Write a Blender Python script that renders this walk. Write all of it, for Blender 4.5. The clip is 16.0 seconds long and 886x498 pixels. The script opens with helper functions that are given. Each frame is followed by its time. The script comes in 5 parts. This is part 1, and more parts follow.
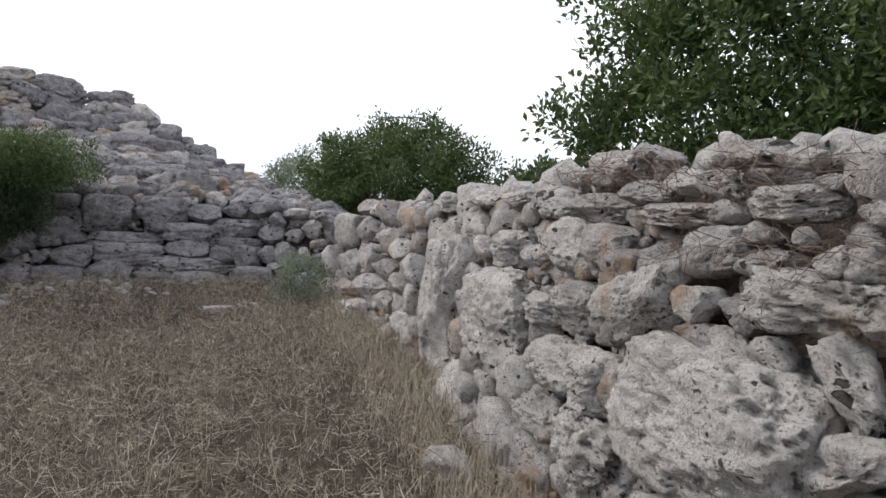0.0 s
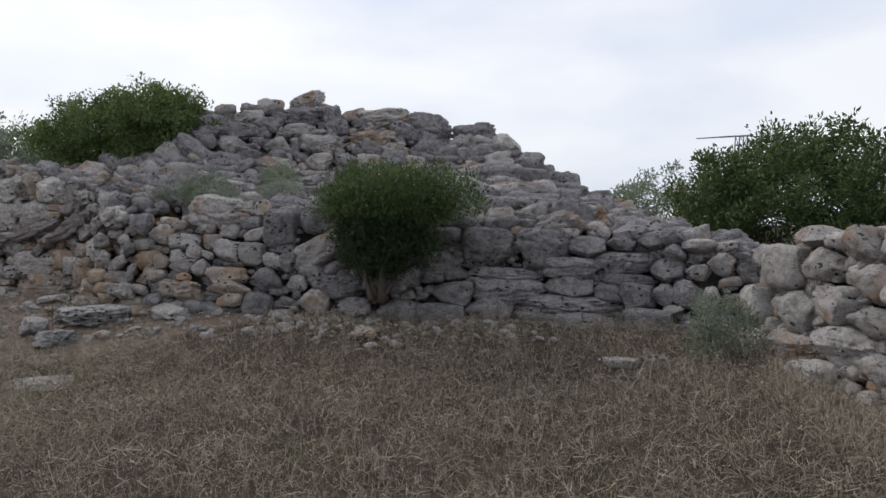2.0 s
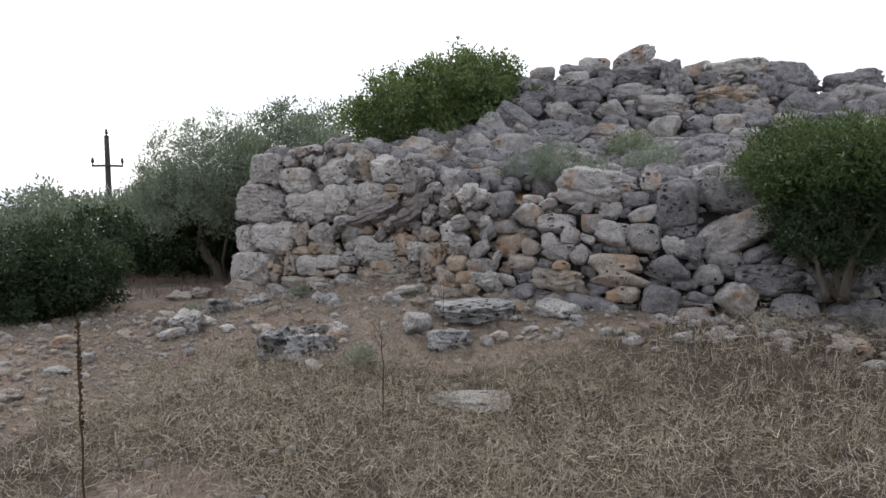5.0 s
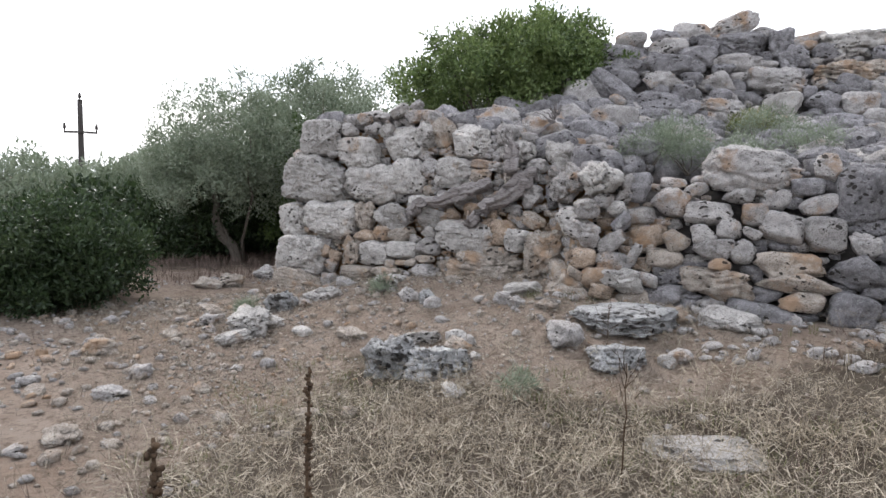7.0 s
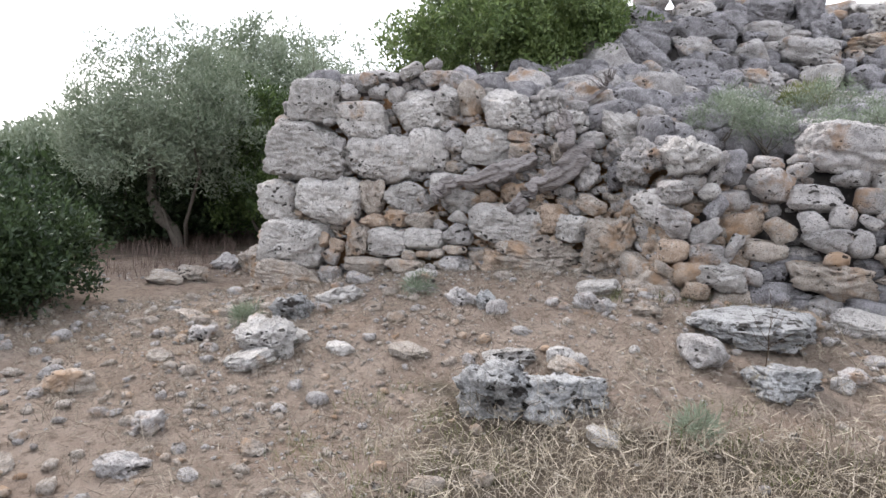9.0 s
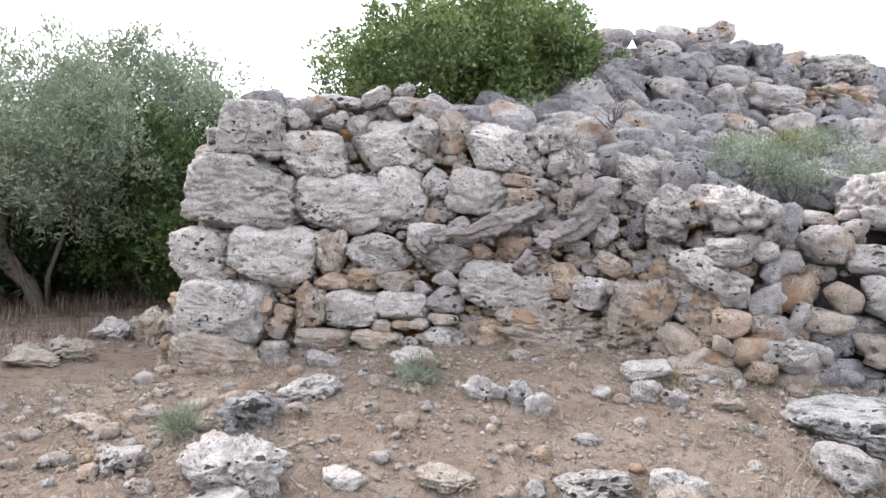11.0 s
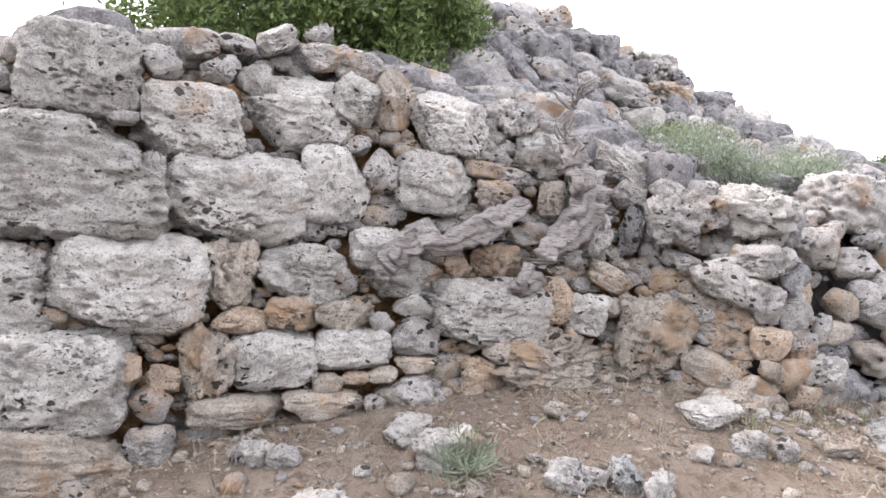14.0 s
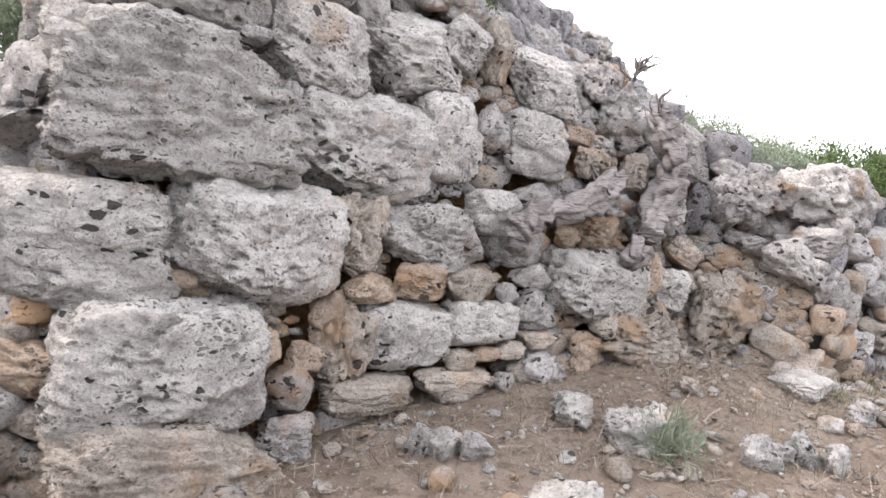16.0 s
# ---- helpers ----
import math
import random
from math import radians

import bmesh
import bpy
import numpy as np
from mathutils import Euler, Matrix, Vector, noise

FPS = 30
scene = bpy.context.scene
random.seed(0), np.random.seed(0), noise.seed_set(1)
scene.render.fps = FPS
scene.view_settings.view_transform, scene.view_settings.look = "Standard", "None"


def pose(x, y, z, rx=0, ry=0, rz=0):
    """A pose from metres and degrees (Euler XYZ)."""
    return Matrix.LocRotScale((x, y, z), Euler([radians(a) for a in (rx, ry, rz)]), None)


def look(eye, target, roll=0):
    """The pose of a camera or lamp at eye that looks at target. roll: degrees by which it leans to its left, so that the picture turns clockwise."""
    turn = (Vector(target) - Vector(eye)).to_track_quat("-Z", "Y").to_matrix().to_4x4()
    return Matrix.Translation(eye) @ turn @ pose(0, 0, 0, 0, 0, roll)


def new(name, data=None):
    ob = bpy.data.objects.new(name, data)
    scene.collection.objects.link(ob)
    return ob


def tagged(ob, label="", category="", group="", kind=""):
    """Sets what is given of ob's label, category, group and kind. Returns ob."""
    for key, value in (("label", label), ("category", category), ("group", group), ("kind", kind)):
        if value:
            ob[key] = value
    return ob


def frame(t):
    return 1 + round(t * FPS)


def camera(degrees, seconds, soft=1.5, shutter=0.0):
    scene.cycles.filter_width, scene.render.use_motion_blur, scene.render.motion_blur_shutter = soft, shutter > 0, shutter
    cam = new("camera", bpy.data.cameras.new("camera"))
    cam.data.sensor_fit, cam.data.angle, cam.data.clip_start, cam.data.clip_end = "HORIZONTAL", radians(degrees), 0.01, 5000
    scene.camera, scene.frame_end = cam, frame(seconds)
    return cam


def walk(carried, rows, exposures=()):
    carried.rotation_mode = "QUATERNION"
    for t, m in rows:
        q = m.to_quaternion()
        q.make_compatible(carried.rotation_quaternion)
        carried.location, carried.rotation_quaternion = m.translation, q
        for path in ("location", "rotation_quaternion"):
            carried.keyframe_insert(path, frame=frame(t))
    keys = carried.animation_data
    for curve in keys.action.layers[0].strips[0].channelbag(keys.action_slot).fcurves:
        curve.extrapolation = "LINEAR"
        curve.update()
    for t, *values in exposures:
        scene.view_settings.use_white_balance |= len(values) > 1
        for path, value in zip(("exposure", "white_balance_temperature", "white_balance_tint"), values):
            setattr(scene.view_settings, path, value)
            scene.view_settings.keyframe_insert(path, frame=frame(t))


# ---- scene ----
cam = camera(65.8, 16.0)
METRES, EYE, TILT, LEAN, TURN = 13.6, 1.5, 0.0, 0.0, 23.6
ROWS = [
    (0.0, 0.0, 0.0, 0.0, 0.15, -4.22, -2.07),
    (0.5, -0.0169, 0.0285, -0.0024, 10.25, -4.81, -0.93),
    (1.0, -0.0337, 0.0497, -0.0028, 14.71, -5.58, -1.07),
    (1.5, -0.0612, 0.0659, -0.0018, 17.84, -4.09, -1.9),
    (2.0, -0.0917, 0.0842, -0.0021, 25.52, -2.33, -0.45),
    (2.5, -0.1225, 0.0914, -0.004, 29.63, -1.76, -0.5),
    (3.0, -0.1587, 0.0962, -0.0057, 34.56, -2.47, 0.21),
    (3.5, -0.1946, 0.1029, -0.0055, 41.19, -3.65, 1.11),
    (4.0, -0.2258, 0.1005, -0.0054, 41.6, -3.53, 0.9),
    (6.5, -0.399, 0.0957, -0.0056, 38.96, -5.24, -0.57),
    (7.0, -0.4335, 0.1006, -0.0064, 38.27, -5.56, -1.11),
    (7.5, -0.4684, 0.1043, -0.0081, 38.15, -5.8, -2.65),
    (8.0, -0.5005, 0.1083, -0.0079, 35.55, -6.71, -2.79),
    (10.5, -0.6441, 0.1493, -0.0093, 20.98, -4.97, -2.13),
    (11.0, -0.665, 0.1725, -0.0072, 18.04, -3.64, -3.0),
    (11.5, -0.6877, 0.1913, -0.0083, 16.63, -3.21, -3.43),
    (12.0, -0.708, 0.211, -0.0059, 12.26, -4.16, -3.73),
    (12.5, -0.7285, 0.232, -0.0036, 8.15, -4.17, -3.03),
    (13.0, -0.7556, 0.2397, -0.0053, 0.3, -3.25, -4.1),
    (13.5, -0.778, 0.2517, -0.0067, -3.82, -3.32, -4.39),
    (14.0, -0.8005, 0.2619, -0.0088, -8.33, -3.31, -3.38),
    (14.5, -0.8302, 0.2702, -0.011, -11.66, -4.8, -5.13),
    (15.0, -0.8533, 0.2848, -0.0145, -11.51, -4.86, -6.09),
    (15.5, -0.8743, 0.2951, -0.0169, -18.76, -2.81, -7.7),
    (16.0, -0.8994, 0.3122, -0.0211, -23.91, -4.47, -6.93),
]
# ---------------------------------------------------------------- exposure, sky and sun
EXPOSURES = [(0.0, 0.28, 6300, 11), (0.5, -0.02, 6280, 11), (1.5, -0.22, 6280, 11), (2.5, -0.3, 6280, 11), (4.2, 0.0, 6280, 11), (6.3, 0.66, 6270, 11),
             (8.2, 1.06, 6270, 12), (10.3, 1.36, 6300, 13), (12.5, 1.74, 6400, 14), (16.0, 1.68, 6560, 14)]
walk(cam, [(t, pose(0, 0, EYE, TILT, LEAN, TURN) @ pose(METRES * x, METRES * y, METRES * z, 90 + pitch, roll, yaw)) for t, x, y, z, yaw, pitch, roll in ROWS], EXPOSURES)

SUN_FROM = Vector((-0.78, 0.02, 0.62)).normalized()
world = bpy.data.worlds.new("overcast_sky")
scene.world = world
world.use_nodes = True
wn, wl = world.node_tree.nodes, world.node_tree.links
wn.clear()
w_out = wn.new("ShaderNodeOutputWorld")
w_bg = wn.new("ShaderNodeBackground")
w_sky = wn.new("ShaderNodeTexSky")
w_sky.sky_type = "NISHITA"
w_sky.sun_disc = False
w_sky.sun_elevation = math.asin(SUN_FROM.z)
w_sky.sun_rotation = math.atan2(SUN_FROM.x, SUN_FROM.y)
w_sky.dust_density = 3.0
# cloud cover: a pale grey-white sheet with soft brighter and bluer patches over the clear sky
w_tc = wn.new("ShaderNodeTexCoord")
w_map = wn.new("ShaderNodeMapping")
w_map.inputs["Scale"].default_value = (1.2, 1.2, 3.5)
w_noise = wn.new("ShaderNodeTexNoise")
w_noise.inputs["Scale"].default_value = 1.6
w_noise.inputs["Detail"].default_value = 5
w_ramp = wn.new("ShaderNodeValToRGB")
w_ramp.color_ramp.elements[0].position = 0.35
w_ramp.color_ramp.elements[0].color = (7.4, 8.1, 9.2, 1)
w_ramp.color_ramp.elements[1].position = 0.62
w_ramp.color_ramp.elements[1].color = (10.2, 10.2, 10.3, 1)
w_mix = wn.new("ShaderNodeMix")
w_mix.data_type = "RGBA"
w_mix.inputs[0].default_value = 0.86
wl.new(w_tc.outputs["Generated"], w_map.inputs["Vector"])
wl.new(w_map.outputs["Vector"], w_noise.inputs["Vector"])
wl.new(w_noise.outputs["Fac"], w_ramp.inputs["Fac"])
wl.new(w_sky.outputs["Color"], w_mix.inputs[6])
wl.new(w_ramp.outputs["Color"], w_mix.inputs[7])
wl.new(w_mix.outputs[2], w_bg.inputs["Color"])
w_bg.inputs["Strength"].default_value = 0.12
wl.new(w_bg.outputs["Background"], w_out.inputs["Surface"])

sun_data = bpy.data.lights.new("sun", "SUN")
sun_data.energy = 1.8
sun_data.angle = radians(20)
sun_data.color = (1.0, 0.95, 0.88)
sun = new("sun", sun_data)
sun.matrix_world = look(SUN_FROM * 60, (0, 0, 0))


# ---------------------------------------------------------------- materials
class Nodes:
    """A short way to wire a Principled material."""

    def __init__(self, name):
        self.mat = bpy.data.materials.new(name)
        self.mat.use_nodes = True
        self.n, self.l = self.mat.node_tree.nodes, self.mat.node_tree.links
        self.bsdf = self.n["Principled BSDF"]
        self.pos = self.n.new("ShaderNodeNewGeometry").outputs["Position"]
        self.info = self.n.new("ShaderNodeObjectInfo")

    def put(self, socket, value):
        if isinstance(value, (int, float)):
            socket.default_value = value
        elif isinstance(value, tuple):
            socket.default_value = value if len(value) == len(socket.default_value) else (*value, 1)
        else:
            self.l.new(value, socket)

    def noise(self, scale, detail=4, rough=0.6, vec=None, stretch=None):
        nd = self.n.new("ShaderNodeTexNoise")
        nd.inputs["Scale"].default_value, nd.inputs["Detail"].default_value, nd.inputs["Roughness"].default_value = scale, detail, rough
        v = vec or self.pos
        if stretch:
            m = self.n.new("ShaderNodeMapping")
            m.inputs["Scale"].default_value = stretch
            self.l.new(v, m.inputs["Vector"])
            v = m.outputs["Vector"]
        self.l.new(v, nd.inputs["Vector"])
        return nd.outputs["Fac"]

    def cells(self, scale, vec=None, jitter=1.0):
        nd = self.n.new("ShaderNodeTexVoronoi")
        nd.inputs["Scale"].default_value, nd.inputs["Randomness"].default_value = scale, jitter
        self.l.new(vec or self.pos, nd.inputs["Vector"])
        return nd.outputs["Distance"]

    def ramp(self, fac, lo, hi, a=0.0, b=1.0):
        nd = self.n.new("ShaderNodeMapRange")
        nd.interpolation_type = "SMOOTHSTEP"
        for k, v in zip(("From Min", "From Max", "To Min", "To Max"), (lo, hi, a, b)):
            nd.inputs[k].default_value = v
        self.put(nd.inputs["Value"], fac)
        return nd.outputs["Result"]

    def math(self, op, a, b=0.0):
        nd = self.n.new("ShaderNodeMath")
        nd.operation = op
        self.put(nd.inputs[0], a)
        self.put(nd.inputs[1], b)
        return nd.outputs[0]

    def mix(self, fac, a, b, blend="MIX"):
        nd = self.n.new("ShaderNodeMix")
        nd.data_type, nd.blend_type = "RGBA", blend
        self.put(nd.inputs[0], fac)
        self.put(nd.inputs[6], a)
        self.put(nd.inputs[7], b)
        return nd.outputs[2]

    def bump(self, height, strength, distance, base=None):
        nd = self.n.new("ShaderNodeBump")
        nd.inputs["Strength"].default_value, nd.inputs["Distance"].default_value = strength, distance
        self.l.new(height, nd.inputs["Height"])
        if base:
            self.l.new(base, nd.inputs["Normal"])
        return nd.outputs["Normal"]

    def finish(self, color, rough=0.9, normal=None, spec=0.2):
        self.put(self.bsdf.inputs["Base Color"], color)
        self.put(self.bsdf.inputs["Roughness"], rough)
        self.bsdf.inputs["Specular IOR Level"].default_value = spec
        if normal:
            self.l.new(normal, self.bsdf.inputs["Normal"])
        return self.mat


def limestone(name, light, dark, ochre, stain, pit_share=0.52):
    """Weathered limestone: two tones, pale lichen, holes in patches with their shade painted in, black crust, iron-red
    stains by amount.
    """
    m = Nodes(name)
    shift = m.n.new("ShaderNodeVectorMath")
    shift.operation = "MULTIPLY_ADD"
    m.l.new(m.info.outputs["Random"], shift.inputs[0])
    shift.inputs[1].default_value = (37.0, 19.0, 23.0)
    m.l.new(m.pos, shift.inputs[2])
    m.pos = shift.outputs["Vector"]
    large, mid, fine = m.noise(2.3, 5), m.noise(13, 7, 0.68), m.noise(95, 5, 0.75)
    strata = m.noise(4.5, 6, 0.65, stretch=(1, 1, 2.4))
    tone = m.math("ADD", m.math("MULTIPLY", mid, 0.72), m.math("MULTIPLY", strata, 0.28))
    col = m.mix(m.ramp(tone, 0.36, 0.58), dark, light)
    col = m.mix(m.math("MULTIPLY", m.ramp(m.noise(24, 5, 0.75), 0.55, 0.66), 0.5), col, (0.58, 0.565, 0.53))
    col = m.mix(m.math("MULTIPLY", m.ramp(fine, 0.51, 0.62), 0.55), col, (0.13, 0.117, 0.106))
    col = m.mix(m.math("MULTIPLY", m.ramp(fine, 0.36, 0.46, 1, 0), 0.35), col, (0.60, 0.57, 0.53))
    each = m.ramp(m.info.outputs["Random"], 0, 1, 0.84, 1.12)
    vm = m.n.new("ShaderNodeVectorMath")
    vm.operation = "SCALE"
    m.l.new(col, vm.inputs[0])
    m.l.new(each, vm.inputs["Scale"])
    col = vm.outputs["Vector"]
    where = m.math("MULTIPLY", m.ramp(m.math("ADD", large, m.math("MULTIPLY", m.noise(7, 4, 0.7), 0.4)), 0.74 - stain * 0.5, 0.92 - stain * 0.5), 0.75)
    col = m.mix(where, col, ochre)
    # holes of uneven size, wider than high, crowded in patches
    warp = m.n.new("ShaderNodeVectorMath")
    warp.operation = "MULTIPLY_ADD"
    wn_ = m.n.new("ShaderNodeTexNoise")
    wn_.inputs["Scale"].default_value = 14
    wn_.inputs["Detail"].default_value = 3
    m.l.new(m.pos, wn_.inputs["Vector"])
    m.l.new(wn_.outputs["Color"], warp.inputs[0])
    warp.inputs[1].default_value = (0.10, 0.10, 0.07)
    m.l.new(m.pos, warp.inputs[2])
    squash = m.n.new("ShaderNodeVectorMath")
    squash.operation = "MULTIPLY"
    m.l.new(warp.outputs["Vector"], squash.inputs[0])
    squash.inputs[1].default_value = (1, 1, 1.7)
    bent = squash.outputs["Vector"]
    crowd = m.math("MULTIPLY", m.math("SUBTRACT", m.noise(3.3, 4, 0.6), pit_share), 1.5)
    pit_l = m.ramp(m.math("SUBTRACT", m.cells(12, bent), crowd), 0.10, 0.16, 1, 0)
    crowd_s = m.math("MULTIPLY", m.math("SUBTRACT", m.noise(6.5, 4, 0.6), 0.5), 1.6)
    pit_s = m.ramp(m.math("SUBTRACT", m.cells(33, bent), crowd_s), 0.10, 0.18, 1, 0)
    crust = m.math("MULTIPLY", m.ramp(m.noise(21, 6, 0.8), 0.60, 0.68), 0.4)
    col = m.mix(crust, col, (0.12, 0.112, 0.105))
    # shade inside the holes is painted into the base colour as near-black
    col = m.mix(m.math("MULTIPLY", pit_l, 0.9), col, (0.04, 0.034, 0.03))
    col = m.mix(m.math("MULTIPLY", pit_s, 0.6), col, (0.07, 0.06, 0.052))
    h = m.math("SUBTRACT", m.math("ADD", m.math("MULTIPLY", mid, 0.6), m.math("MULTIPLY", fine, 0.45)), m.math("ADD", m.math("MULTIPLY", pit_l, 1.2), m.math("MULTIPLY", pit_s, 0.5)))
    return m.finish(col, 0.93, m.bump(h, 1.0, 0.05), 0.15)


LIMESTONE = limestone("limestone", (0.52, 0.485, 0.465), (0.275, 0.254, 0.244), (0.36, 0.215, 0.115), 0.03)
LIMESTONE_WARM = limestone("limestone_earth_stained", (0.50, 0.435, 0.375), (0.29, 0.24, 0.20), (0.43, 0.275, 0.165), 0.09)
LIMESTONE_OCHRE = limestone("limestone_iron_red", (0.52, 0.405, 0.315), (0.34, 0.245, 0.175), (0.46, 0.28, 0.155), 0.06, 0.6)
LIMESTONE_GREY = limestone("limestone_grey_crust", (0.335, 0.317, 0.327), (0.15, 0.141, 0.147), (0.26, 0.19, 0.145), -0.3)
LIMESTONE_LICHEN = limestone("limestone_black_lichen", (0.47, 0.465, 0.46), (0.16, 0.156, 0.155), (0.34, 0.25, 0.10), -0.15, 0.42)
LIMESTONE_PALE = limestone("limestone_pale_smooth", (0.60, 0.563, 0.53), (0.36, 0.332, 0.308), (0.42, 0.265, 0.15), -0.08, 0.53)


def earth(name, a, b, c):
    m = Nodes(name)
    n1, n2 = m.noise(3, 5), m.noise(28, 5, 0.7)
    col = m.mix(m.ramp(n1, 0.35, 0.65), a, b)
    col = m.mix(m.ramp(n2, 0.5, 0.72), col, c)
    return m.finish(col, 0.97, m.bump(m.math("ADD", n2, m.noise(90, 3)), 0.9, 0.03), 0.1)


CORE_EARTH = earth("wall_core_earth", (0.36, 0.20, 0.10), (0.24, 0.15, 0.09), (0.42, 0.26, 0.145))
CORE_DUST = earth("wall_core_dust", (0.20, 0.155, 0.125), (0.13, 0.105, 0.09), (0.26, 0.205, 0.165))
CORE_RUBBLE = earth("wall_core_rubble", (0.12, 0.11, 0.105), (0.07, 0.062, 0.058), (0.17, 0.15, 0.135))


def ground_material():
    m = Nodes("dry_field_ground")
    att = m.n.new("ShaderNodeAttribute")
    att.attribute_name = "bare"
    bare = m.ramp(m.math("ADD", att.outputs["Fac"], m.math("MULTIPLY", m.math("SUBTRACT", m.noise(2.2, 6, 0.7), 0.5), 0.9)), 0.36, 0.64)
    n1, n2, n3 = m.noise(1.3, 5), m.noise(17, 5, 0.7), m.noise(75, 4, 0.75)
    field = m.mix(m.ramp(n1, 0.36, 0.64), (0.095, 0.076, 0.058), (0.135, 0.11, 0.085))
    field = m.mix(m.ramp(n2, 0.45, 0.7), field, (0.085, 0.066, 0.05))
    field = m.mix(m.math("MULTIPLY", m.ramp(m.noise(3.4, 4), 0.58, 0.7), 0.35), field, (0.10, 0.11, 0.05))
    soil = m.mix(m.ramp(m.noise(2.7, 5), 0.38, 0.62), (0.27, 0.207, 0.165), (0.345, 0.275, 0.225))
    soil = m.mix(m.math("MULTIPLY", m.ramp(m.noise(0.9, 4), 0.5, 0.68), 0.35), soil, (0.29, 0.20, 0.14))
    soil = m.mix(m.math("MULTIPLY", m.ramp(n3, 0.5, 0.66), 0.45), soil, (0.33, 0.27, 0.215))
    soil = m.mix(m.math("MULTIPLY", m.ramp(n2, 0.48, 0.66), 0.75), soil, (0.145, 0.108, 0.082))
    soil = m.mix(m.math("MULTIPLY", m.ramp(m.cells(60), 0.1, 0.25, 1, 0), m.ramp(m.noise(8, 3), 0.5, 0.62)), soil, (0.36, 0.32, 0.28))
    col = m.mix(bare, field, soil)
    h = m.math("ADD", m.math("MULTIPLY", n2, 0.8), m.math("MULTIPLY", n3, 0.6))
    return m.finish(col, 0.97, m.bump(h, 1.0, 0.07), 0.1)


GROUND = ground_material()


def leaf_material(name, a, b, c, gloss=0.45):
    m = Nodes(name)
    geo = m.n.new("ShaderNodeNewGeometry")
    isl = geo.outputs["Random Per Island"]
    col = m.mix(m.ramp(isl, 0.0, 0.75), a, b)
    col = m.mix(m.ramp(isl, 0.82, 1.0), col, c)
    col = m.mix(m.math("MULTIPLY", m.ramp(m.noise(1.9, 3), 0.42, 0.66), 0.45), col, c)
    mat = m.finish(col, gloss, None, 0.35)
    tr = m.n.new("ShaderNodeBsdfTranslucent")
    m.l.new(col, tr.inputs["Color"])
    ms = m.n.new("ShaderNodeMixShader")
    ms.inputs[0].default_value = 0.28
    m.l.new(m.bsdf.outputs[0], ms.inputs[1])
    m.l.new(tr.outputs[0], ms.inputs[2])
    m.l.new(ms.outputs[0], m.n["Material Output"].inputs["Surface"])
    return mat


LEAF_MASTIC = leaf_material("mastic_leaf", (0.055, 0.085, 0.028), (0.12, 0.17, 0.052), (0.20, 0.25, 0.09))
LEAF_DARK = leaf_material("dark_mastic_leaf", (0.032, 0.054, 0.018), (0.068, 0.108, 0.03), (0.13, 0.17, 0.055))
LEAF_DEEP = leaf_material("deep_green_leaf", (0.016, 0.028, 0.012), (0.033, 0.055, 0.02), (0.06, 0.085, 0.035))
LEAF_OLIVE = leaf_material("olive_leaf", (0.12, 0.15, 0.095), (0.20, 0.235, 0.16), (0.285, 0.315, 0.24), 0.55)
LEAF_YELLOW = leaf_material("yellow_green_leaf", (0.10, 0.12, 0.04), (0.17, 0.19, 0.065), (0.25, 0.25, 0.11))


def fibre(name, a, b, c, scale=14, stretch=(1, 1, 1)):
    m = Nodes(name)
    geo = m.n.new("ShaderNodeNewGeometry")
    n1 = m.noise(scale, 5, 0.65, stretch=stretch)
    col = m.mix(m.ramp(geo.outputs["Random Per Island"], 0, 1), a, b)
    col = m.mix(m.ramp(n1, 0.45, 0.7), col, c)
    return m.finish(col, 0.9, m.bump(n1, 0.8, 0.012), 0.15)


DRY_GRASS = fibre("dry_grass", (0.10, 0.08, 0.06), (0.40, 0.345, 0.275), (0.235, 0.195, 0.15), 2)
GREEN_GRASS = fibre("green_grass", (0.09, 0.12, 0.04), (0.17, 0.17, 0.07), (0.13, 0.14, 0.055), 2)
STRAW = fibre("straw", (0.27, 0.225, 0.165), (0.50, 0.435, 0.34), (0.38, 0.32, 0.24), 2)
HERB = fibre("dead_herb", (0.10, 0.07, 0.058), (0.19, 0.14, 0.12), (0.14, 0.10, 0.085), 2)
TWIG = fibre("creeper_twig", (0.16, 0.11, 0.085), (0.26, 0.19, 0.15), (0.13, 0.09, 0.07), 12)
DRY_STALK = fibre("dry_stalk", (0.06, 0.04, 0.025), (0.10, 0.065, 0.04), (0.045, 0.03, 0.02), 60)
BARK = fibre("bark", (0.10, 0.085, 0.07), (0.14, 0.12, 0.10), (0.06, 0.05, 0.042), 22, (3, 3, 0.6))
DEAD_WOOD = fibre("dead_wood", (0.20, 0.178, 0.17), (0.26, 0.235, 0.225), (0.07, 0.06, 0.056), 30, (0.5, 1, 3.5))
POLE_WOOD = fibre("pole_wood", (0.055, 0.05, 0.047), (0.075, 0.066, 0.06), (0.04, 0.035, 0.032), 8, (4, 4, 0.4))
STEEL = fibre("galvanised_steel", (0.18, 0.19, 0.20), (0.22, 0.23, 0.24), (0.14, 0.145, 0.15), 6)


